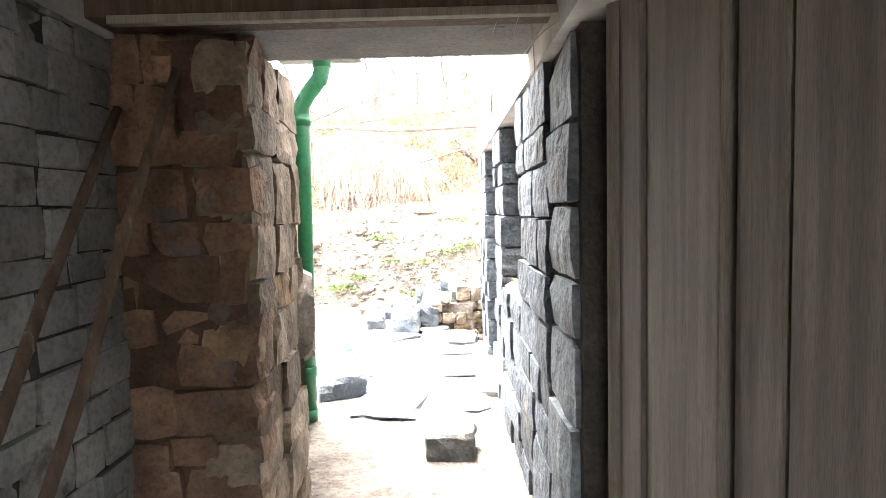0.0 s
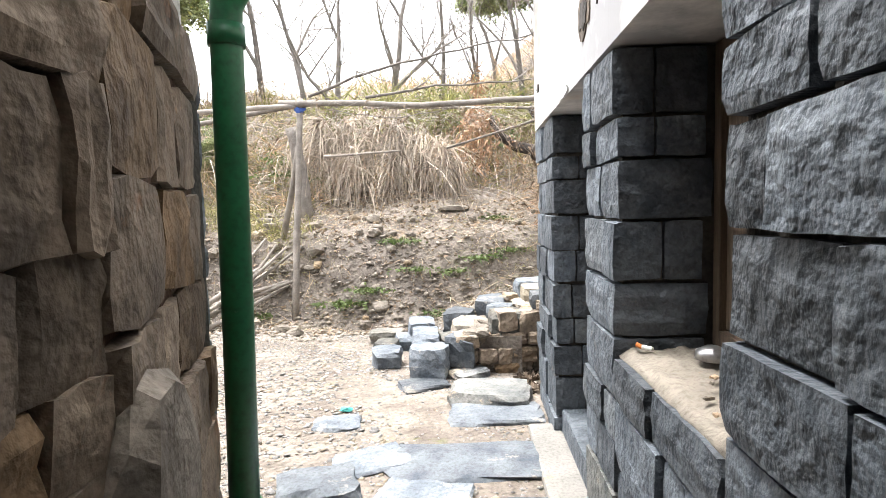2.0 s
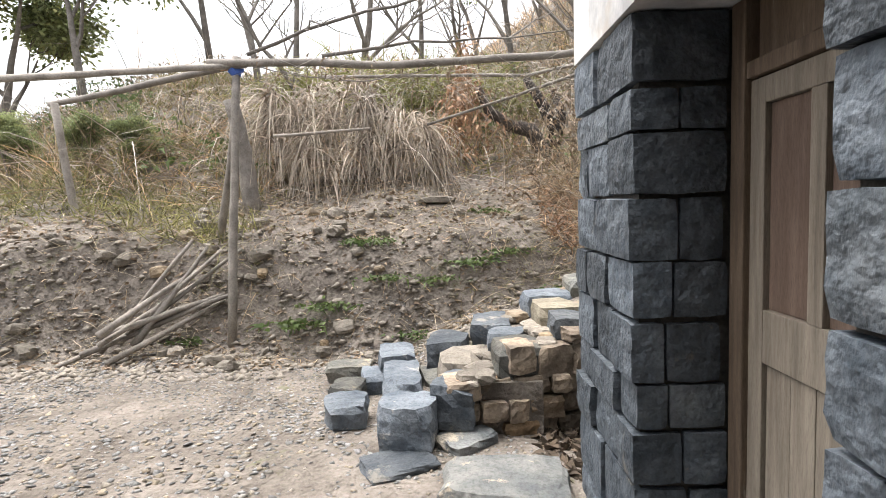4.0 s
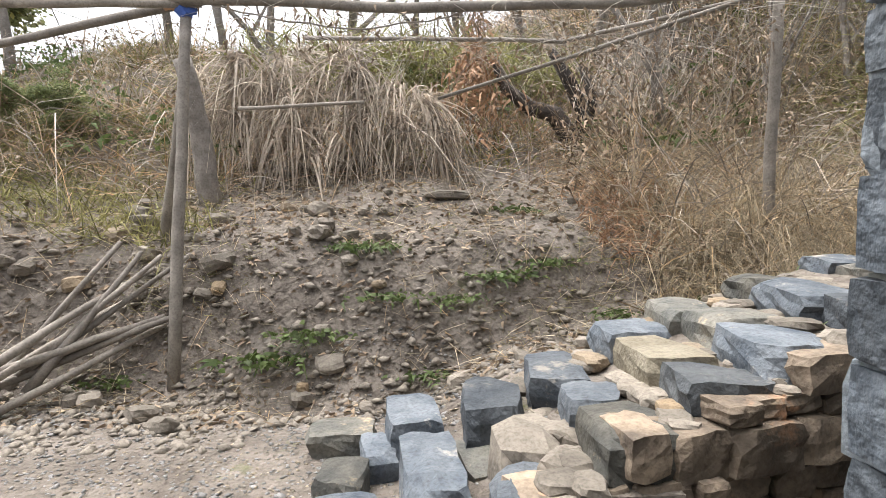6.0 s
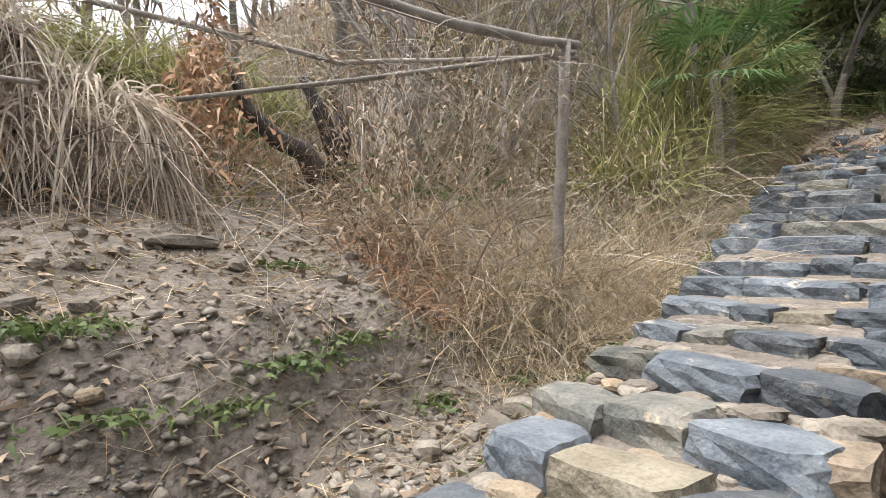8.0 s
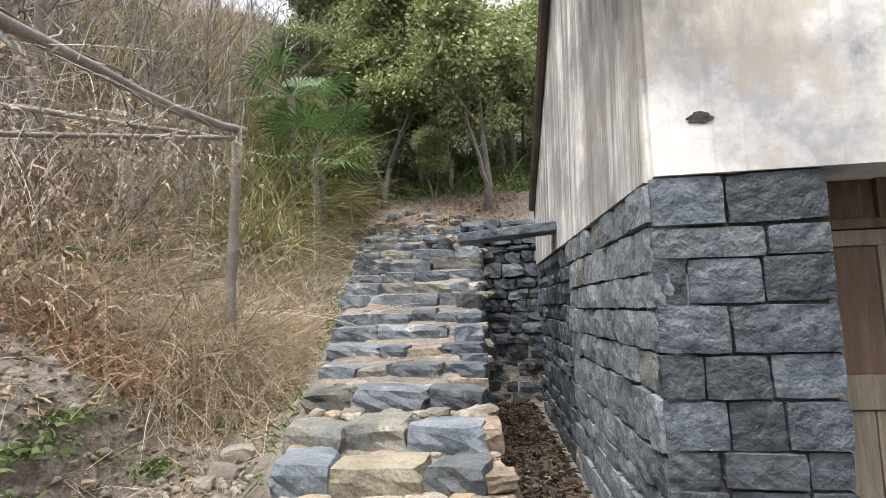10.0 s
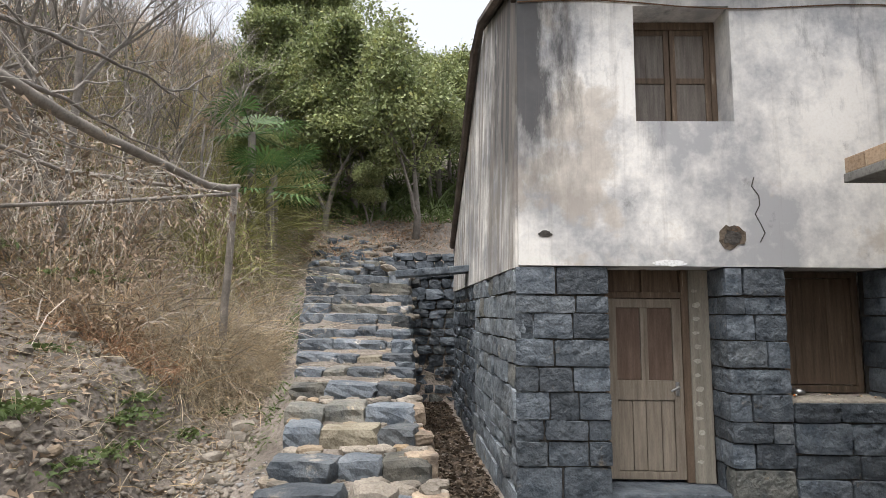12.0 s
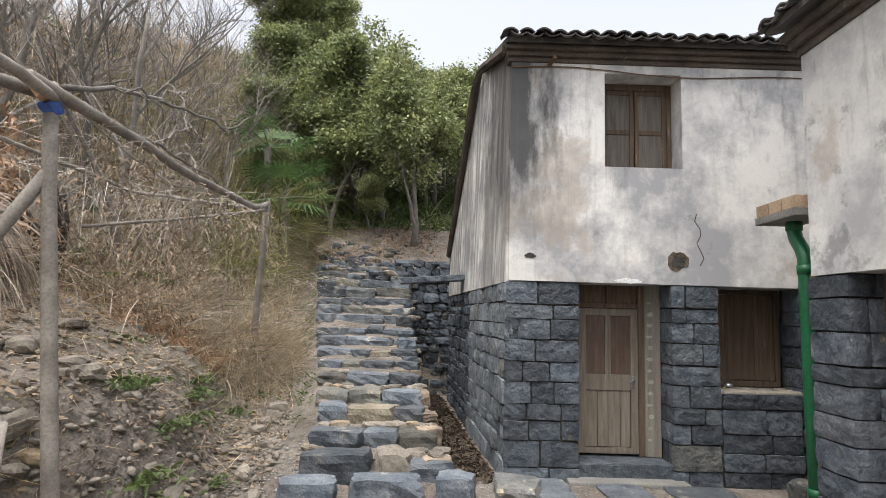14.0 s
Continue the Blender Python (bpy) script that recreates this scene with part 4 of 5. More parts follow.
def tree(name, rng, base, hgt, lean=(0, 0, 1), spread=0.6, levels=3, r0=0.1, first=0.35, label="", leaves=0, leaf_mat=None, leaf=0.09, puff=0.6, group="", cat_="tree"):
    t = thing(name, label, cat_, group, at=base)
    br, tips = tree_skeleton(rng, base, hgt, lean, spread, levels, r0, first)
    bm = bmesh.new()
    for lev, pts, rad in br:
        if lev == 0:
            tube(bm, pts, rad, 9)
    part("trunk", bm, BARK, t, smooth=True)
    limbs = []
    for lev, pts, rad in br:
        if lev == 1:
            limbs.append(bmesh.new())
        if lev:
            tube(limbs[-1], pts, rad, 5 if lev == 1 else 3, cap=False)
    for bm in limbs:
        part("limb", bm, BARK, t)
    if leaves:
        nr = np.random.default_rng(rng.randint(0, 9999))
        tp = np.array([tuple(p) for p, _ in tips])
        size = nr.uniform(0.5, 1.5, len(tp)) * puff
        which = nr.integers(0, len(tp), leaves)
        out_ = unit(nr.normal(size=(leaves, 3)) + [0, 0, 0.35])
        c = tp[which] + out_ * [1, 1, 0.62] * (size[which] * nr.uniform(0.3, 1.0, leaves) ** 0.5)[:, None] + nr.normal(size=(leaves, 3)) * 0.11
        d = unit(out_ * [1, 1, 0.4] + nr.normal(size=(leaves, 3)) * 0.55 + [0, 0, -0.25])
        L = (nr.uniform(0.7, 1.3, leaves) * leaf)[:, None]
        w = unit(np.cross(d, out_ + nr.normal(size=(leaves, 3)) * 0.35)) * L * 0.25
        v = np.stack([c, c + d * L * 0.5 + w, c + d * L, c + d * L * 0.5 - w], 1)
        quick("crown", v.reshape(-1, 3), np.arange(leaves * 4).reshape(-1, 4), leaf_mat or LEAF, t)
    return t


rng = random.Random(11)
# evergreens behind the head of the steps
kinds = []
for k in range(3):
    kinds.append(tree("evergreen_tree", random.Random(40 + k), (0, 0, 0), 3.0, (0.06 * k - 0.05, 0.05, 1), 0.62, 4, 0.095, 0.35, "dense dark green broadleaf tree at the head of the steps", 24000, LEAF, 0.115, 0.34, "evergreen wood"))
spots = [(8.8, 9.5), (8.3, 7.35), (11.2, 11.3), (12.2, 9.4), (11.8, 6.0), (13.6, 11.3), (14.5, 8.9), (15.5, 6.6), (13.2, 6.2), (16.5, 10.8), (14.2, 13.2), (17.5, 8.4), (18.5, 13), (17.5, 5.0), (20, 10.5), (20.5, 7.0), (12.6, 8.8), (10.6, 10.9), (15.2, 12.0), (16.2, 7.4), (22, 12.5), (22, 9), (10.6, 8.4), (12.7, 7.2), (14.0, 4.4), (16, 3.2)]
for k, (x, y) in enumerate(spots):
    s = rng.uniform(0.78, 0.95)
    m = Matrix.Translation((x, y, gz(x, y) - 0.1)) @ Matrix.Rotation(rng.uniform(0, 6.28), 4, "Z") @ Matrix.Scale(s, 4)
    if k < 3:
        kinds[k].matrix_basis = m
    else:
        c = copy_thing(kinds[k % 3], m)
        c.matrix_basis = m
# bare trees on the hill
bare = []
for k in range(3):
    bare.append(tree("bare_tree", random.Random(60 + k), (0, 0, 0), 2.9, (0.1 * k - 0.1, 0, 1), 0.52, 4, 0.06, 0.12, "leafless grey tree standing on the hill", group="bare trees"))
spots = [(-2.4, 12.2), (-3.2, 13.0), (-1.6, 13.2), (-0.6, 14.0), (1.1, 13.6), (1.9, 12.6), (2.8, 13.4), (3.8, 12.0), (0.2, 15.5), (5.2, 12.6), (-4.6, 14.5), (4.6, 14.2), (6.8, 12.2), (2.0, 16.0), (3.6, 12.6), (4.6, 11.8), (5.9, 11.6), (7.6, 11.4), (5.0, 13.4), (8.2, 13.0), (6.2, 14.0), (8.8, 12.4), (2.1, 10.9), (3.1, 10.7), (4.1, 10.9), (2.6, 11.6), (5.2, 10.6)]
for k, (x, y) in enumerate(spots):
    m = Matrix.Translation((x, y, gz(x, y) - 0.1)) @ Matrix.Rotation(rng.uniform(0, 6.28), 4, "Z") @ Matrix.Scale(rng.uniform(0.85, 1.4) * (0.62 if x > 3 else 1.0), 4)
    if k < 3:
        bare[k].matrix_basis = m
    else:
        copy_thing(bare[k % 3], m).matrix_basis = m
for k, (x, y, s) in enumerate([(11.8, 9.3, 1.06), (13.0, 6.95, 1.1), (-6.5, 13.5, 0.9), (-9.0, 14.5, 1.1), (-11, 12.5, 1.0), (3.5, 20, 1.0), (1.0, 22, 1.0), (-14, 17, 1.2), (7.5, 17, 1.1)]):
    m = Matrix.Translation((x, y, gz(x, y) - 0.1)) @ Matrix.Rotation(k * 1.3, 4, "Z") @ Matrix.Scale(s, 4)
    copy_thing(kinds[k % 3], m).matrix_basis = m

for k, (x, y, s) in enumerate([(7.9, 10.7, 0.42), (8.4, 10.1, 0.45), (8.9, 11.2, 0.55), (9.3, 8.5, 0.35), (-4.7, 10.5, 0.2), (-5.5, 10.4, 0.24), (-3.9, 10.7, 0.18), (-6.4, 10.6, 0.26)]):
    m = Matrix.Translation((x, y, gz(x, y) - 0.25)) @ Matrix.Rotation(k * 2.1, 4, "Z") @ Matrix.Scale(s, 4)
    c = copy_thing(kinds[k % 3], m)
    c.matrix_basis = m
    c.name = "evergreen_shrub"
    tagged(c, "dark green leafy shrub among the brush", "shrub", "evergreen shrubs")

# crooked dark tree under the frame
CX, CY = 1.2, 11.1
z0 = gz(CX, CY)
t = thing("crooked_tree", "dark leaning double trunk cut back on the bank", "tree", at=(CX, CY, z0))
part("trunk", tube(bmesh.new(), [(CX + 0.03, CY, z0 - 0.15), (CX - 0.05, CY, z0 + 0.18), (CX - 0.22, CY - 0.03, z0 + 0.42), (CX - 0.5, CY - 0.1, z0 + 0.48), (CX - 0.78, CY - 0.15, z0 + 0.68), (CX - 0.92, CY - 0.2, z0 + 0.98)], [0.125, 0.12, 0.10, 0.085, 0.065, 0.045], 10), BARKDARK, t, smooth=True)
part("limb", tube(bmesh.new(), [(CX + 0.08, CY, z0), (CX + 0.12, CY, z0 + 0.4), (CX - 0.05, CY - 0.05, z0 + 0.75), (CX - 0.28, CY - 0.1, z0 + 1.1)], [0.10, 0.09, 0.075, 0.05], 9), BARKDARK, t, smooth=True)
part("limb", tube(bmesh.new(), [(CX + 0.12, CY, z0 + 0.3), (CX + 0.22, CY + 0.03, z0 + 0.62), (CX + 0.1, CY, z0 + 0.95)], [0.085, 0.07, 0.045], 9), BARKDARK, t, smooth=True)


def scatter(n, nr, x0, x1, y0, y1, keep=None):
    x, y = nr.uniform(x0, x1, n), nr.uniform(y0, y1, n)
    if keep is not None:
        ok = keep(x, y)
        x, y = x[ok], y[ok]
    return np.stack([x, y, height(x, y)], 1)


def growth(name, label, material, pts, length, width, droop, nr, upright=1.0, per=1, segs=3, category="brush"):
    pts = np.repeat(pts, per, 0)
    k = len(pts)
    pts = pts + np.concatenate([nr.normal(size=(k, 2)) * 0.06, np.full((k, 1), -0.03)], 1)
    d = unit(nr.normal(size=(k, 3)) * [0.6, 0.6, 0.35] + [0, 0, upright])
    v, f = blades(pts, d, nr.uniform(0.4, 1.2, k) * length * (1 + 0.45 * wave(pts[:, 0], pts[:, 1], 1.9, 0.7)).clip(0.3), np.full(k, width) * nr.uniform(0.6, 1.3, k), np.full(k, droop) * nr.uniform(0.3, 1.4, k), nr, segs)
    return tagged(quick(name, v, f, material), label, category, kind="stuff")


def off_stairs(x, y):
    return ~((y < stair_left(x) + 0.25) & (x > -1.5) & (x < 9.5)) & ~((y < 7.6) & (x > -1.5))


nr = np.random.default_rng(5)
hill = scatter(16000, nr, -8, 11, 10.0, 15, lambda x, y: off_stairs(x, y) & ~((x > -2.2) & (x < 0.8) & (y < 10.4)))
crest = (hill[:, 0] < 1.8) & (hill[:, 1] > 11.6)
growth("dry_brush", "tangled tan and brown dry brush covering the hillside", DRYBRUSH, hill[~crest], 0.9, 0.010, 0.5, nr, 0.5, 2)
growth("dry_brush", "low tan brush along the crest of the bank", DRYBRUSH, hill[crest], 0.5, 0.010, 0.6, nr, 0.5, 2)
near = scatter(7000, nr, 1.2, 8.5, 8.6, 11.5, lambda x, y: (y > stair_left(x) + 0.45 + 0.2 * np.sin(x * 5)))
growth("dry_brush", "tall tangled straw-coloured brush beside the steps", DRYGRASS, near, 1.0, 0.009, 0.75, nr, 0.5, 3)
mound = scatter(1500, nr, 1.5, 3.3, 8.55, 9.5, lambda x, y: (y > stair_left(x) + 0.3) & (np.hypot((x - 2.4) / 0.95, (y - 9.0) / 0.5) < 1))
growth("dry_brush", "bulging mound of straw brush hanging over the steps", DRYGRASS, mound, 1.55, 0.007, 1.15, nr, 0.75, 5, 5)
dead = scatter(1300, nr, 0.4, 4.2, 9.3, 11.2, lambda x, y: wave(x, y, 1.7, 1.2) > -0.1)
growth("brush_leaf", "brown dead leaves hanging in the brush", LITTER, dead + np.stack([np.zeros(len(dead)), np.zeros(len(dead)), nr.uniform(0.2, 1.4, len(dead))], 1), 0.06, 0.026, 0.9, nr, -0.1, 3, 2)
fern = scatter(900, nr, 0.9, 2.6, 9.1, 10.2)
growth("dry_fern", "russet dry fern patch on the bank", RUSSET, fern, 0.35, 0.012, 0.9, nr, 0.7, 5)
green = scatter(5000, nr, -9, 11, 10.6, 15.5, off_stairs)
growth("olive_brush", "olive green undergrowth on the hillside", OLIVE, green, 0.55, 0.016, 0.6, nr, 0.7, 4, 2)
far = scatter(9000, nr, -30, 30, 14.5, 40)
growth("far_brush", "distant brown and olive hillside growth", DRYBRUSH, far, 1.4, 0.03, 0.3, nr, 0.9, 2, 2)
left = scatter(4200, nr, -9, -2.2, 9.2, 11.5)
growth("green_brush", "yellow-green weeds at the end of the terrace", OLIVE, left, 0.45, 0.012, 0.7, nr, 0.8, 3, 2)
blade = scatter(2600, nr, -4.5, 1.6, 8.25, 9.7, lambda x, y: off_stairs(x, y) & (wave(x, y, 2.6, 0.4) > 0.15))
growth("short_grass", "thin olive grass growing on the bank", OLIVE, blade, 0.11, 0.005, 0.9, nr, 0.6, 3, 2, "grass")
turf = scatter(5000, nr, -7, 3, 8.9, 10.6, lambda x, y: np.sin(x * 2.3) * np.sin(y * 3.1) > 0.0)
growth("short_grass", "short grey-green grass on the terrace", LIME, turf, 0.06, 0.005, 0.6, nr, 0.5, 3, 2, "grass")
head = scatter(3000, nr, 6.9, 10.5, 6.0, 12.5)
growth("dry_grass", "dry reddish grass at the head of the steps", RUSSET, head, 0.3, 0.012, 1.1, nr, 0.6, 3, 2, "grass")
under = scatter(2500, nr, 9.5, 15, 5.5, 14)
# WEED rather than LEAF: the shade under the crowns is put into the green
growth("undergrowth", "broad green undergrowth beneath the trees, coloured darker for their shade", WEED, under, 0.6, 0.045, 0.8, nr, 0.8, 3, 3)
overhang = scatter(1400, nr, 1.2, 3.6, 8.75, 9.15)
growth("hanging_grass", "dry grass hanging over the bank edge", DRYGRASS, overhang, 0.55, 0.006, 1.6, nr, 0.5, 4)

tw = scatter(3800, nr, -8, 9, 9.9, 14, lambda x, y: off_stairs(x, y) & ~((x > -1.6) & (x < 0.8) & (y < 10.3)))
growth("twig_tangle", "dark dry twigs and vines tangled through the brush", TWIG, tw, 1.7, 0.014, 0.75, nr, 0.45, 1, 5)
tw = scatter(900, nr, 1.4, 8, 8.9, 11, lambda x, y: y > stair_left(x) + 0.5)
growth("twig_tangle", "dark dry stems leaning beside the steps", TWIG, tw, 1.4, 0.014, 0.5, nr, 0.6, 2, 4)
lv = scatter(1300, nr, -7, 9, 10.2, 14, off_stairs)
growth("brush_leaf", "withered brown leaves clinging in the brush", LITTER, lv + [0, 0, 0.5], 0.07, 0.028, 0.5, nr, 0.2, 3, 2)
lv = scatter(2200, nr, -8, 9, 10.2, 14, lambda x, y: off_stairs(x, y) & (wave(x, y, 1.1, 2.2) > 0.25))
growth("brush_leaf", "fresh green leaves scattered in the brush", WEED, lv + [0, 0, 0.35], 0.13, 0.05, 0.6, nr, 0.3, 4, 2)

up = scatter(1700, nr, 1.5, 10, 10.4, 14.5, lambda x, y: off_stairs(x, y) & ((y > 11.0) | (x < 3.5)))
growth("tall_stem", "tall thin bare stems standing on the upper slope", TWIG, up, 2.3, 0.016, 0.12, nr, 1.5, 1, 4)
up = scatter(3600, nr, 3.2, 9, 9.7, 12.5, lambda x, y: y > stair_left(x) + 0.7)
growth("tall_grass", "tall lime coloured grass above the steps", LIME, up[::2], 1.5, 0.012, 0.6, nr, 0.8, 2, 4)
growth("tall_grass", "tall straw coloured grass above the steps", DRYGRASS, up[1::2], 1.4, 0.010, 0.7, nr, 0.6, 2, 4)
east = scatter(6000, nr, 11, 32, -6, 18)
# darker WEED again, standing in for woodland shade
growth("undergrowth", "green woodland growth behind the trees, coloured darker for their shade", WEED, east, 1.3, 0.06, 0.5, nr, 0.9, 2, 3)
st = scatter(5600, nr, -5, 2.5, 8.2, 10.4, off_stairs)
growth("straw_litter", "dry straw and stalks lying on the bank", DRYGRASS, st + [0, 0, 0.05], 0.28, 0.005, 0.25, nr, 0.05, 1, 2, "straw")
lt = scatter(3000, nr, 6.2, 10.5, 6.8, 11)
growth("leaf_litter", "brown leaves at the head of the steps", LITTER, lt + [0, 0, 0.04], 0.08, 0.04, 0.3, nr, 0.1, 1, 2, "leaf litter")

# pampas clumps: long bleached blades hanging down the bank
for k in range(6):
    r = np.random.default_rng(100 + k)
    tufts = 11
    cx = -2.45 + 0.35 * k
    pos = np.stack([cx + r.normal(size=tufts) * 0.24, 10.45 + r.uniform(-0.1, 0.35, tufts), np.zeros(tufts)], 1)
    pos[:, 2] = height(pos[:, 0], pos[:, 1]) + r.uniform(0.2, 1.25, tufts) * (1 - 0.06 * k)
    lean = unit(r.normal(size=(tufts, 3)) * [0.8, 0.3, 0.35] + [0, -0.8, 0.45])
    n = tufts * 30
    which = np.repeat(np.arange(tufts), 30)
    d = unit(lean[which] + r.normal(size=(n, 3)) * 0.6)
    v, f = blades(pos[which] + r.normal(size=(n, 3)) * 0.04, d, r.uniform(0.25, 0.85, n), r.uniform(0.012, 0.034, n), r.uniform(0.4, 1.9, n), r, 5)
    tagged(quick("pampas_clump", v, f, PAMPAS), "bleached hanging clump of dry pampas grass", "grass", "pampas clumps", "stuff")
# bright green clumps on the crest
for k, (x, y, s) in enumerate([(-1.5, 12.6, 1.5), (-0.5, 12.6, 1.4), (0.3, 12.5, 1.3), (1.0, 12.6, 1.2), (-2.4, 12.8, 1.2), (5.4, 10.7, 1.6), (6.0, 10.9, 2.1), (6.7, 10.6, 2.5), (7.2, 10.7, 2.2), (6.4, 10.7, 2.3), (7.8, 11.2, 1.8), (4.8, 10.4, 1.3)]):
    n = 420
    r = np.random.default_rng(130 + k)
    roots = np.array([[x, y, gz(x, y)]]) + r.normal(size=(n, 3)) * [0.3, 0.25, 0.1]
    d = unit(r.normal(size=(n, 3)) * [0.6, 0.6, 0.3] + [0, 0, 1.0])
    v, f = blades(roots, d, r.uniform(0.7, 1.4, n) * s, np.full(n, 0.026), r.uniform(0.3, 1.0, n), r, 4)
    tagged(quick("bamboo_clump", v, f, LIME), "yellow-green clump of arching bamboo grass", "grass", "green clumps", "stuff")


r = np.random.default_rng(170)
n = 900
c = np.array([0.1, 10.95, gz(0.1, 10.95) + 0.75]) + r.normal(size=(n, 3)) * [0.22, 0.2, 0.38]
c[:, 0] = 0.1 + (c[:, 0] - 0.1) * np.clip(1.5 - (c[:, 2] - gz(0.1, 10.95)), 0.25, 1.3)
v, f = blades(c, unit(r.normal(size=(n, 3)) + [0, 0, -0.5]), r.uniform(0.05, 0.13, n), np.full(n, 0.035), r.uniform(0.2, 0.8, n), r, 2)
tagged(quick("dry_shrub", v, f, RUSSET), "russet withered creeper heaped on the crest", "shrub", kind="stuff")


def fan_palm(x, y, hgt, seed):
    z = gz(x, y)
    t = thing("fan_palm", "green fan palm with split round leaves", "palm", "fan palms", at=(x, y, z))
    r = random.Random(seed)
    part("trunk", tube(bmesh.new(), [(x, y, z - 0.1), (x + 0.03, y, z + hgt * 0.5), (x, y + 0.03, z + hgt)], [0.09, 0.08, 0.07], 9), BARK, t)
    for k in range(11):
        a = k * 2.4 + r.uniform(-0.2, 0.2)
        el = r.uniform(-0.35, 0.9)
        d = Vector((math.cos(a) * math.cos(el), math.sin(a) * math.cos(el), math.sin(el)))
        hub = Vector((x, y, z + hgt)) + d * r.uniform(0.45, 0.65) + Vector((0, 0, -0.05))
        bm = tube(bmesh.new(), [(x, y, z + hgt - 0.03), hub], 0.012, 5)
        side = d.cross(Vector((0, 0, 1))).normalized()
        for j in range(15):
            b = (j / 14 - 0.5) * 3.6
            e = (d * math.cos(b) + side * math.sin(b)).normalized()
            L = 0.62 * (0.75 + 0.25 * math.cos(b))
            w = e.cross(d.cross(side)).normalized() * 0.022
            p1, p2 = hub + e * L * 0.6, hub + e * L + Vector((0, 0, -0.1 - 0.05 * r.random()))
            vs = [bm.verts.new(q) for q in (hub, p1 - w, p2, p1 + w)]
            bm.faces.new(vs)
        part("frond", bm, PALM, t)


fan_palm(6.2, 10.3, 4.9 - gz(6.2, 10.3), 1)
fan_palm(6.5, 9.95, 4.15 - gz(6.5, 9.95), 2)
fan_palm(6.0, 9.85, 3.8 - gz(6.0, 9.85), 3)

# ---------------------------------------------------------------- pole frame, sticks and net
def crumple(name, c, size, material, seed, label, category):
    bm = bmesh.new()
    bmesh.ops.create_icosphere(bm, subdivisions=2, radius=1.0)
    q = random.Random(seed)
    for v in bm.verts:
        v.co *= q.uniform(0.55, 1.15)
        v.co = Vector(c) + Vector((v.co.x * size[0], v.co.y * size[1], v.co.z * size[2]))
    return tagged(part(name, bm, material), label, category)


def pole(name, pts, r0, r1, label, seed, group="pole frame", material=WOODPOLE):
    r = random.Random(seed)
    ps = []
    for a, b in zip(pts, pts[1:]):
        ps += crooked(a, b, 0.012, r, 6)[:-1]
    ps.append(Vector(pts[-1]))
    n = len(ps)
    return tagged(part(name, tube(bmesh.new(), ps, [r0 + (r1 - r0) * i / (n - 1) for i in range(n)], 10), material, smooth=True), label, "pole", group)


pole("post", [(-2.17, 8.53, 0.02), (-2.10, 8.88, 2.76)], 0.042, 0.036, "grey weathered upright post at the foot of the bank", 1)
pole("post", [(2.13, 9.03, 0.75), (2.14, 8.98, 2.92)], 0.045, 0.04, "grey upright post beside the steps", 2)
pole("post", [(-4.1, 9.5, 0.85), (-4.25, 9.45, 2.5)], 0.045, 0.04, "grey upright post on the terrace", 3)
pole("stump", [(-2.36, 9.9, gz(-2.36, 9.9) - 0.08), (-2.43, 9.86, 2.0), (-2.53, 9.8, 2.55)], 0.10, 0.075, "mossy dead stump behind the post", 4, "stumps", BARK)
pole("prop", [(-2.55, 9.35, gz(-2.55, 9.35) - 0.08), (-2.12, 8.83, 2.25)], 0.042, 0.034, "grey wooden prop leaning against the post", 14)
pole("rail", [(-2.35, 8.82, 2.70), (-0.6, 8.72, 2.60), (0.97, 8.76, 2.66), (2.32, 9.02, 2.96)], 0.036, 0.034, "long crooked pole laid across the posts", 5)
pole("rail", [(-2.0, 8.86, 2.68), (-3.4, 8.5, 2.55), (-5.6, 8.0, 2.38)], 0.03, 0.034, "long pale bamboo pole laid across the posts", 6)
pole("rail", [(-1.9, 8.82, 2.70), (-4.4, 9.6, 2.52)], 0.035, 0.03, "thin grey pole laid across the posts", 7)
pole("rail", [(-0.35, 9.75, 2.2), (2.2, 8.95, 2.85)], 0.015, 0.02, "thin pole running back to the bank", 8)
pole("rail", [(-2.1, 9.9, 2.15), (-1.0, 9.9, 2.2)], 0.018, 0.015, "thin broken stick lying across the brush", 9)
pole("rail", [(-1.6, 10.4, 2.9), (0.8, 10.0, 2.75), (2.3, 9.0, 2.85)], 0.02, 0.02, "thin pole across the frame", 10)
pole("cord", [(-2.08, 8.84, 2.7), (-1.5, 8.78, 2.55), (-0.9, 8.75, 2.47), (-0.45, 8.74, 2.52), (-0.1, 8.74, 2.63)], 0.006, 0.006, "thin tan cord sagging below the pole", 77)
r = random.Random(33)
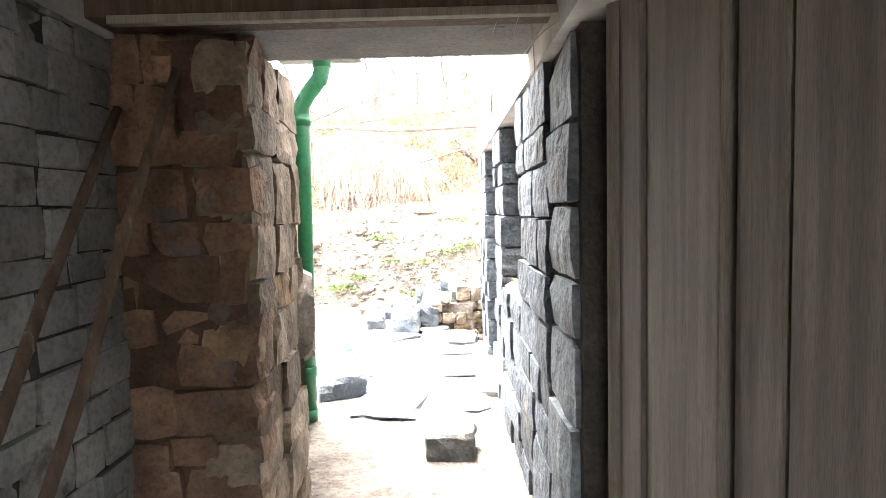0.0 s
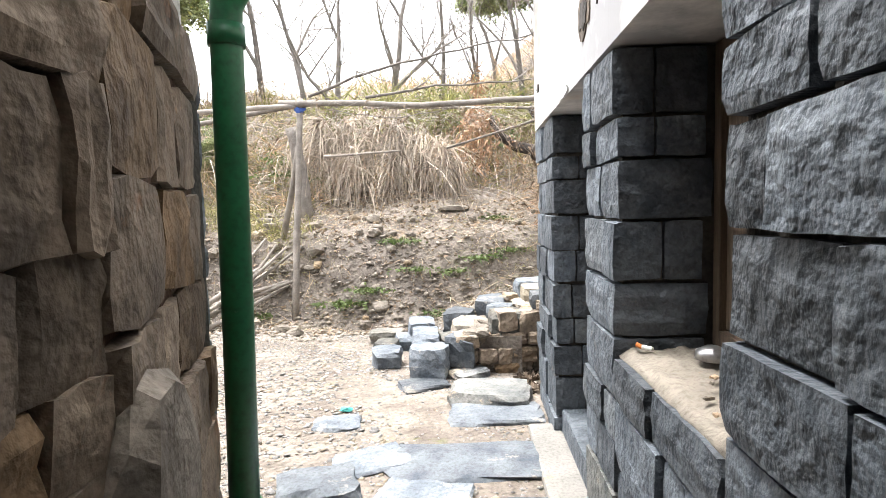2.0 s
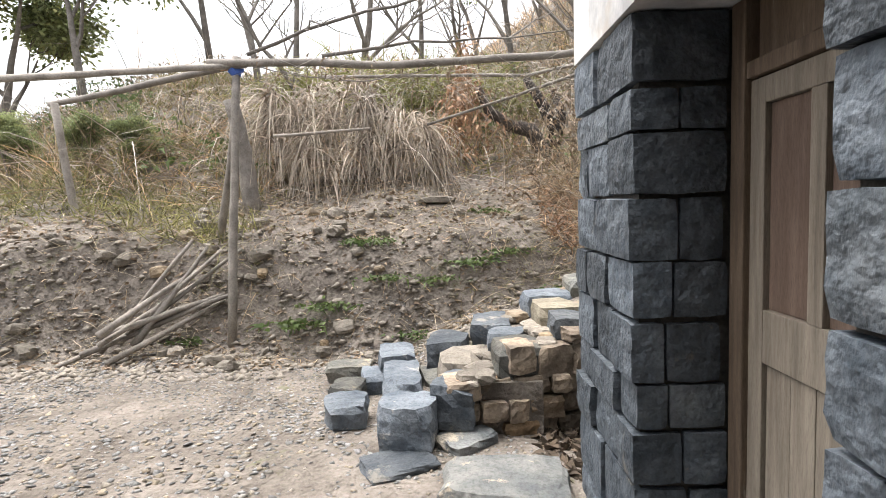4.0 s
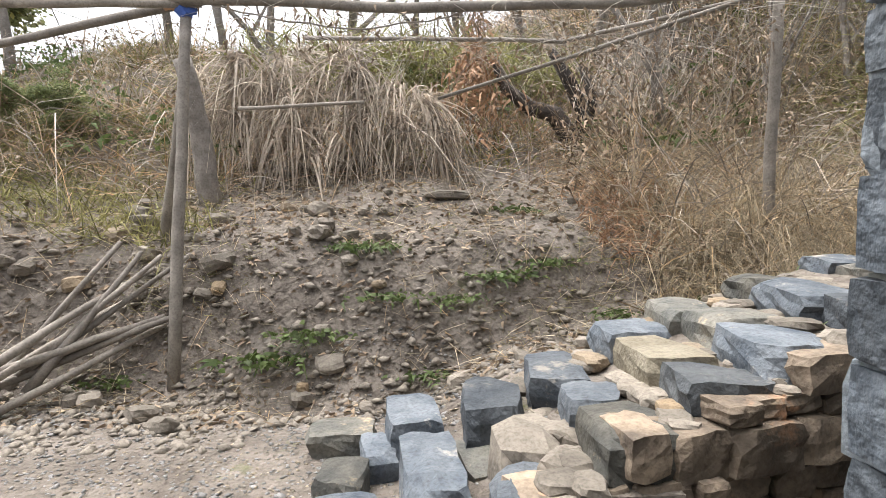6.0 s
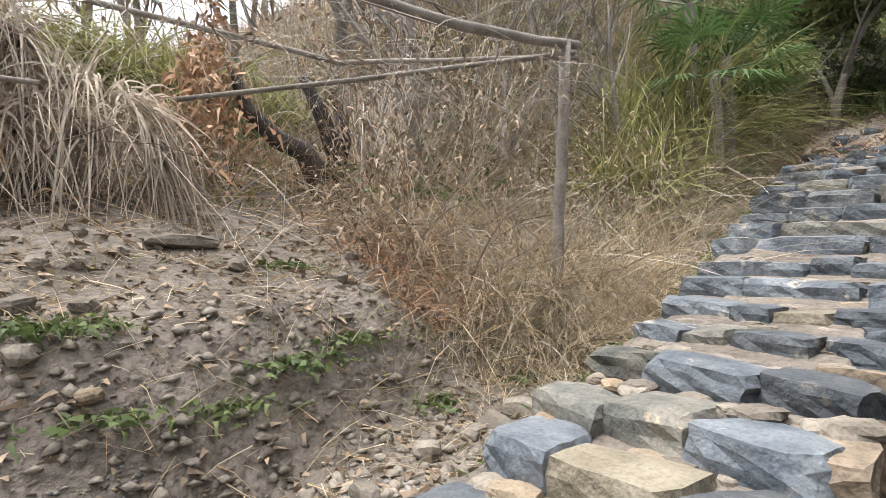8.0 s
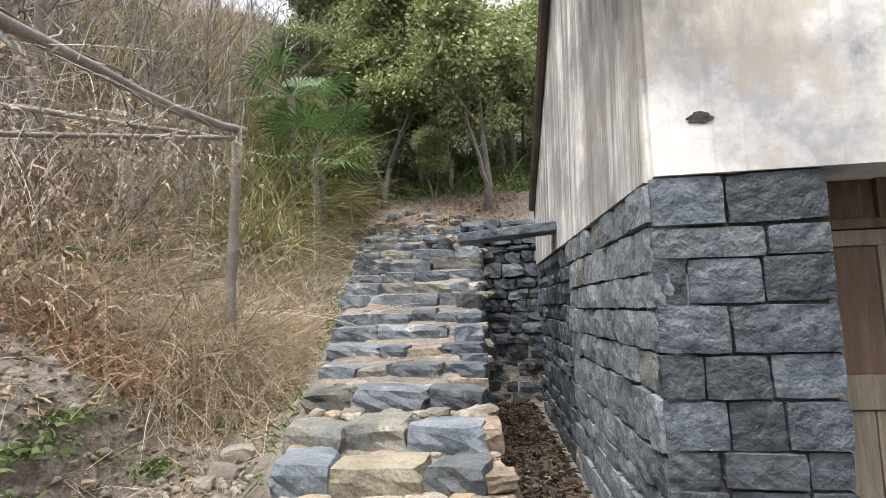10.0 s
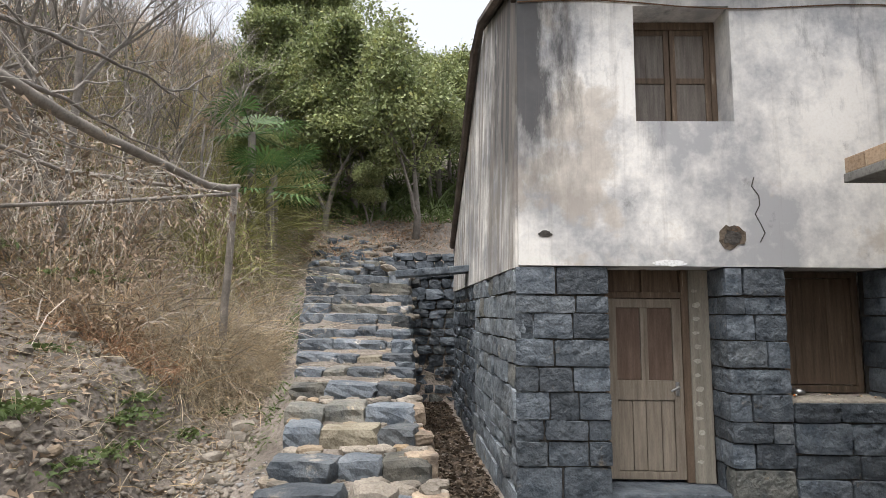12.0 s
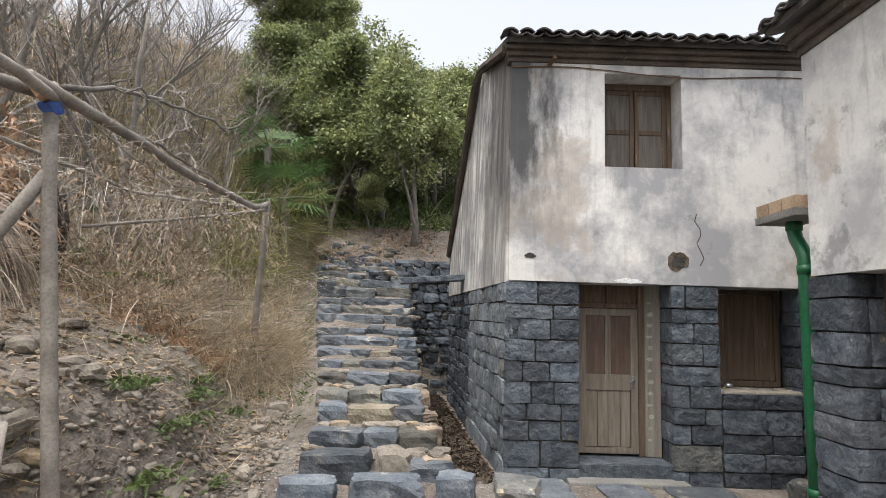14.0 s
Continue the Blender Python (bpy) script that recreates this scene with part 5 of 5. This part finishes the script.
for k, pts in enumerate([[(-2.0, 8.88, 2.78), (-0.6, 8.96, 3.2), (0.5, 9.0, 3.4), (1.5, 9.0, 3.62)], [(-1.3, 8.9, 2.75), (0.2, 9.2, 2.95), (1.7, 9.4, 3.05)]]):
    branch = thing("dead_branch", "bare forked dead branch resting on the pole frame", "branch", "dead branches", at=pts[0])
    main = []
    for a, b in zip(pts, pts[1:]):
        main += crooked(a, b, 0.05, r, 6)[:-1]
    part("stem", tube(bmesh.new(), main, [0.019 - 0.014 * q / (len(main) - 1) for q in range(len(main))], 7), BARK, branch, smooth=True)
    for q in range(2, len(main) - 1, 2):
        d = (main[q + 1] - main[q - 1]).normalized()
        tip = main[q] + (d * 0.8 + Vector((r.uniform(-0.5, 0.5), r.uniform(-0.7, 0.7), r.uniform(-0.2, 0.7)))) * r.uniform(0.4, 0.95)
        bm = tube(bmesh.new(), crooked(main[q], tip, 0.06, r, 6), [0.011, 0.010, 0.008, 0.007, 0.005, 0.004], 5)
        for _ in range(3):
            p = main[q].lerp(tip, r.uniform(0.4, 0.95))
            tube(bm, crooked(p, p + Vector((r.uniform(-0.1, 0.4), r.uniform(-0.3, 0.3), r.uniform(-0.2, 0.3))), 0.03, r, 4), [0.006, 0.005, 0.004, 0.003], 4)
        part("twig", bm, BARK, branch)
nn = np.random.default_rng(19)
k = 620
u = nn.uniform(0, 1, k)
rt = np.stack([-1.9 + 4.1 * u, 8.78 + 0.2 * u + nn.normal(size=k) * 0.12, 2.62 + 0.3 * np.clip(u - 0.6, 0, 1) + nn.uniform(-0.35, 0.08, k)], 1)
v, f = blades(rt, unit(nn.normal(size=(k, 3)) + [0, 0, -0.7]), nn.uniform(0.03, 0.07, k), np.full(k, 0.02), nn.uniform(0.1, 0.6, k), nn, 2)
tagged(quick("withered_leaf", v, f, LITTER), "withered brown creeper leaves hanging from the poles", "leaves", kind="stuff")
r = random.Random(31)
for k in range(10):
    a = (-3.35 + r.uniform(-0.15, 0.45), 8.12 + r.uniform(-0.1, 0.2), 0.05 + 0.03 * k)
    b = (-2.45 + r.uniform(-0.15, 0.3), 8.78 + r.uniform(-0.05, 0.12), 0.4 + r.uniform(0, 0.7))
    pole("stick", [a, b], r.uniform(0.02, 0.035), r.uniform(0.014, 0.025), "weathered stick heaped against the bank", 50 + k, "stick heap")
crumple("rag", (-2.1, 8.86, 2.62), (0.075, 0.07, 0.05), BLUE, 3, "blue rag tied round the post head", "rag")
crumple("rag", (-2.2, 8.85, 2.66), (0.07, 0.05, 0.04), RUSSET, 4, "faded red rag tied to the pole", "rag")
nn = np.random.default_rng(9)
k = 420
rt = np.stack([nn.uniform(-2.0, 2.2, k), nn.uniform(8.6, 10.2, k), np.full(k, 2.6) + nn.normal(size=k) * 0.06], 1)
v, f = blades(rt, unit(nn.normal(size=(k, 3)) * [1, 0.6, 0.25]), nn.uniform(0.3, 1.1, k), np.full(k, 0.0045), nn.uniform(0.0, 0.9, k), nn, 4)
tagged(quick("dead_vine", v, f, NET), "pale dead vines and netting hanging on the frame", "vine", kind="stuff")

# ---------------------------------------------------------------- gravel, rocks, weeds
def chips(n, pts, size, nr, flat=0.4):
    o = np.array([[1, 0, 0], [-1, 0, 0], [0, 1, 0], [0, -1, 0], [0, 0, 1], [0, 0, -1]], float)
    v = o[None] * nr.uniform(0.5, 1.3, (n, 6, 1)) * (size * nr.uniform(0.5, 1.5, n))[:, None, None]
    a = nr.uniform(0, 6.28, n)
    c, s = np.cos(a), np.sin(a)
    x, y = v[..., 0] * c[:, None] - v[..., 1] * s[:, None], v[..., 0] * s[:, None] + v[..., 1] * c[:, None]
    v = np.stack([x, y, v[..., 2] * flat + nr.normal(size=(n, 1)) * 0.2 * x + nr.normal(size=(n, 1)) * 0.2 * y], -1) + pts[:, None, :]
    f = np.array([[0, 2, 4], [2, 1, 4], [1, 3, 4], [3, 0, 4], [2, 0, 5], [1, 2, 5], [3, 1, 5], [0, 3, 5]])
    return v.reshape(-1, 3), (np.arange(n) * 6)[:, None, None] + f[None]


g = scatter(26000, nr, -6, 0.38, 4.1, 8.6, lambda x, y: nr.random(len(x)) < 0.25 + 0.75 * (wave(x, y, 1.0, 0.5) - 0.35 * x > 0.35))
v, f = chips(len(g), g, 0.013, nr)
tagged(quick("gravel", v, f.reshape(-1, 3), GRAVEL), "grey stone chips strewn over the yard", "gravel", kind="stuff")
g = scatter(7000, nr, -5, 0.3, 4.2, 8.4, lambda x, y: wave(x, y, 1.4, 0.9) - 0.2 * x > 0.1)
v, f = chips(len(g), g, 0.023, nr, 0.35)
tagged(quick("shale", v, f.reshape(-1, 3), GRAVEL), "flat grey shale flakes lying on the yard", "gravel", kind="stuff")
g = scatter(5500, nr, -5, 4, 8.1, 10.2, off_stairs)
v, f = chips(len(g), g - [0, 0, 0.005], 0.015, nr, 0.5)
tagged(quick("gravel", v, f.reshape(-1, 3), CLOD), "small stones and clods on the bank", "gravel", kind="stuff")
g = scatter(2400, nr, -4.5, 1.0, 7.7, 9.2, lambda x, y: off_stairs(x, y) & (nr.random(len(x)) < 1.1 - np.abs(y - 8.2)))
v, f = chips(len(g), g, 0.042, nr, 0.5)
tagged(quick("scree", v, f.reshape(-1, 3), ROCK), "pale flat stones washed down the foot of the bank", "gravel", kind="stuff")
g = scatter(6000, nr, -5, 5, 8.0, 10.5, off_stairs)
d = unit(nr.normal(size=(len(g), 3)) * [1, 1, 0.25])
v, f = blades(g + [0, 0, 0.015], d, nr.uniform(0.03, 0.08, len(g)), np.full(len(g), 0.03), np.full(len(g), 0.2), nr, 2)
tagged(quick("leaf_litter", v, f, LITTER), "dead brown leaves scattered on the bank", "leaf litter", kind="stuff")
r = random.Random(91)
for k in range(64):
    x, y = r.uniform(-4.5, 1.6), r.uniform(8.0, 10.0)
    if y < stair_left(x) + 0.15 and x > -1.2:
        y += 0.6
    s = r.uniform(0.04, 0.11) * (1.35 if y < 8.5 else 1.0)
    a = r.uniform(0, 6.28)
    ob = piece("rock", LUMPS[k % 10], None, (x, y, gz(x, y) + s * 0.15), (math.cos(a), math.sin(a), 0), (-math.sin(a), math.cos(a), 0), (s * 1.3, s, s * 0.75), r.uniform(-0.3, 0.3))
    tagged(ob, "pale rough rock lying on the earth bank", "rock", "rocks on the bank")


for k in range(24):
    x, y = r.uniform(-3.6, -1.2), r.uniform(8.85, 9.6)
    s = r.uniform(0.05, 0.17)
    a = r.uniform(0, 6.28)
    tagged(piece("rock", LUMPS[k % 12], None, (x, y, gz(x, y) + s * 0.2), (math.cos(a), math.sin(a), 0), (-math.sin(a), math.cos(a), 0), (s * 1.4, s, s * 0.75), r.uniform(-0.3, 0.3)), "rough grey rock lying along the terrace edge", "rock", "rocks on the terrace edge")
tagged(piece("rock", LUMPS[3], None, (-0.29, 9.85, gz(-0.29, 9.85) + 0.02), (1, 0, 0), (0, 1, 0), (0.4, 0.2, 0.09)), "flat whitish rock lying on the terrace", "rock", "rocks on the terrace edge")
for k in range(75):
    x = r.uniform(5.2, 8.2)
    y = r.uniform(stair_right(x) + 0.2, stair_left(x) - 0.1)
    s = r.uniform(0.08, 0.2)
    a = r.uniform(0, 6.28)
    tagged(piece("rubble_stone", FIELD[k % 12] if k % 3 else LUMPS[k % 12], None, (x, y, max(gz(x, y), float(np.interp(x, [q[0] for q in STEPS], [q[1] for q in STEPS])) - 0.05 if x < 7.3 else 0) + s * 0.12), (math.cos(a), math.sin(a), 0), (-math.sin(a), math.cos(a), 0), (s * 1.5, s, s * 0.6), r.uniform(-0.2, 0.2)), "loose flat rubble stone at the head of the steps", "stone", "rubble at the stair head")


def weed(x, y, s, seed):
    q = np.random.default_rng(seed)
    n = 150
    roots = np.array([[x, y, gz(x, y)]]) + q.normal(size=(n, 3)) * [0.11 * s, 0.08 * s, 0.015]
    d = unit(q.normal(size=(n, 3)) * [0.8, 0.8, 0.3] + [0, 0, 0.6])
    v, f = blades(roots, d, q.uniform(0.03, 0.085, n) * s, np.full(n, 0.03 * s), q.uniform(0.3, 1.0, n), q, 3)
    tagged(quick("weed", v, f, WEED), "small fresh green weed on the bank", "weed", "weeds on the bank", "stuff")


for k, (x, y, s) in enumerate([(-1.5, 8.55, 1.5), (-1.3, 8.6, 1.2), (-0.75, 8.7, 1.0), (-0.3, 8.75, 1.0), (-0.85, 8.95, 1.1), (0.05, 8.9, 1.2), (0.4, 9.0, 1.0), (0.25, 9.75, 1.3), (-1.0, 8.95, 1.0), (0.9, 8.8, 1.0), (1.6, 8.7, 1.2), (2.3, 8.75, 1.4), (-0.5, 8.45, 0.9), (-2.6, 8.6, 1.0)]):
    weed(x, y, s, 200 + k)

g = np.stack([nr.uniform(0.3, 5.9, 4200), np.zeros(4200), np.zeros(4200)], 1)
g[:, 1] = nr.uniform(6.03, 6.68, 4200) + 0.1 * g[:, 0]
g[:, 2] = height(g[:, 0], g[:, 1]) + 0.015
v, f = blades(g, unit(nr.normal(size=(4200, 3)) * [1, 1, 0.3]), nr.uniform(0.04, 0.1, 4200), np.full(4200, 0.04), np.full(4200, 0.2), nr, 2)
tagged(quick("leaf_litter", v, f, SHADELEAF), "dead leaves lying in the drain, coloured dark for its shade", "leaf litter", kind="stuff")
moss = scatter(3200, nr, 0.6, 5.5, 7.8, 9.4, lambda x, y: (y > stair_left(x) - 0.02) & (y < stair_left(x) + 0.45) & (wave(x, y, 3.0, 0.9) > -0.3))
growth("moss_tuft", "low green weeds along the edge of the steps", WEED, moss, 0.12, 0.016, 0.9, nr, 0.5, 3, 2, "weed")
cracks = []
for x, z, _ in STEPS[3:14]:
    yy = nr.uniform(stair_right(x) + 0.2, stair_left(x), 40)
    cracks.append(np.stack([np.full(40, x + 0.38) + nr.normal(size=40) * 0.06, yy, np.full(40, z - 0.02)], 1))
growth("moss_tuft", "small green weeds growing between the steps", WEED, np.concatenate(cracks)[::2], 0.08, 0.012, 0.9, nr, 0.5, 3, 2, "weed")

# on the sill and yard
cup = thing("metal_cap", "round metal cap lying on the window sill", "lid", at=(FX + 0.24, 3.72, 0.905))
part("dome", tube(bmesh.new(), [(FX + 0.24, 3.72, 0.90), (FX + 0.24, 3.72, 0.925), (FX + 0.24, 3.72, 0.94)], [0.05, 0.048, 0.02], 16), METAL, cup, smooth=True)
tube_ = thing("tube", "small white tube with orange end on the sill", "tube", at=(FX + 0.06, 3.84, 0.91))
part("barrel", tube(bmesh.new(), [(FX + 0.07, 3.85, 0.908), (FX + 0.095, 3.825, 0.906)], 0.007, 10), WHITE, tube_)
part("cap", tube(bmesh.new(), [(FX + 0.055, 3.865, 0.912), (FX + 0.069, 3.851, 0.906)], 0.0078, 10), ORANGE, tube_)
crumple("plastic_scrap", (-0.94, 5.73, 0.015), (0.05, 0.035, 0.018), TEAL, 5, "crumpled teal plastic scrap on the yard", "litter")
for k in range(9):
    crumple("crumb", (FX + 0.05 + 0.028 * k, 3.25 + 0.065 * k + 0.06 * math.sin(k * 2.3), 0.905), (0.009 + 0.006 * (k % 3), 0.011, 0.007), ROCK if k % 2 else BRICK, 30 + k, "small broken mortar crumb on the window sill", "rubble")

# ---------------------------------------------------------------- stones of the walls
lay(wall_a, GABLE, (FX, 1.93), (FX, 2.3), -0.05, 1.895, (-1, 0), (), 0.235, (0.2, 0.45), 0.3, 0.15, 31, 0.004)
lay(wall_a, ASHLAR, (FX, 2.3), (FX, 6.03), -0.05, 1.895, (-1, 0), [(0.82, 1.61, -1, 2), (2.09, 2.99, -1, 2)], 0.2, (0.15, 0.44), 0.32, 0.3, 1, 0.006, split=0.5)
lay(wall_g, GABLE, GA, gpt(2.4, 0, 0)[:2], -0.05, 1.875, (0, 1), (), 0.2, (0.16, 0.42), 0.2, 0.35, 2, 0.006)
lay(wall_g, FIELD, gpt(2.4, 0, 0)[:2], GB, -0.05, 1.875, (0, 1), (), 0.18, (0.16, 0.42), 0.2, 0.3, 22, 0.006, fill=(0.94, 1.02))
lay(wall_a, ASHLAR, (FX, 3.12), (FX, 3.91), -0.05, 0.865, (-1, 0), (), 0.19, (0.2, 0.44), 0.32, 0.25, 41, 0.006)
PALESLAB = stone_shapes("stone", ROCK, 2, 0.16, 0.05, 17, 0.03, 2, 0.1)
piece("stone", PALESLAB[0], wall_b, (-0.69, 3.0, 0.86), (-0.25, 0.97, 0), (0.97, 0.25, 0), (0.34, 0.14, 0.42), 0.3)
lay(wall_b, QUARRY, (-0.63, 2.2), (-0.66, 2.9), -0.05, 1.96, (1, 0), (), 0.2, (0.14, 0.36), 0.2, 0.45, 3, fill=(0.99, 1.09))
lay(wall_b, QUARRY, (-0.66, 2.9), (-1.0, 3.94), -0.05, 1.96, (1, 0), (), 0.25, (0.2, 0.5), 0.2, 0.4, 4, fill=(0.975, 1.03))
lay(wall_b, ASHLAR, (-7.0, BY), (-1.0, BY), -0.05, 1.895, (0, 1), [(4.57, 5.58, -1, 2)], 0.2, (0.2, 0.42), 0.33, 0.2, 5, split=0.4)
lay(wall_l, LIMED, (-1.09, -2.9), (-1.09, 2.2), -0.02, 2.55, (1, 0), (), 0.115, (0.11, 0.24), 0.1, 0.3, 6, name="block", fill=(0.985, 1.06))
lay(jamb, CLAYEY, (-1.10, 2.19), (-0.63, 2.19), -0.02, 2.0, (0, -1), (), 0.15, (0.09, 0.28), 0.2, 0.9, 7, fill=(1.0, 1.16))
lay(jamb, BLACKISH, (FX + 0.035, 1.925), (0.74, 1.92), -0.02, 2.5, (0, -1), (), 0.2, (0.08, 0.2), 0.2, 0.3, 8)

# dry-stone side of the steps, and the end of the drain
wall_s = thing("retaining_wall", "dry-stone rubble side of the steps", "wall", kind="structure")
lay(wall_s, QUARRY, (-0.2, stair_right(-0.2)), (1.6, stair_right(1.6)), -0.05, 1.0, (0, -1), (), 0.13, (0.1, 0.3), 0.25, 1.2, 9, top=lambda u: 0.30 + 0.31 * u, fill=(0.92, 1.1))
# dark FIELD stones instead of QUARRY: the drain's deep shade put into colour
lay(wall_s, FIELD, (1.6, stair_right(1.6)), (6.2, stair_right(6.2)), -0.05, 2.4, (0, -1), (), 0.15, (0.12, 0.3), 0.25, 1.2, 29, top=lambda u: 0.82 + 0.315 * u)
wall_e = thing("drain_end_wall", "dry-stone rubble wall closing the drain", "wall", kind="structure")
# dark stones here too, coloured for the shade at the drain's end
lay(wall_e, FIELD, (6.0, 5.2), (6.0, 7.6), -0.05, 2.6, (-1, 0), (), 0.17, (0.14, 0.34), 0.3, 1.2, 10)
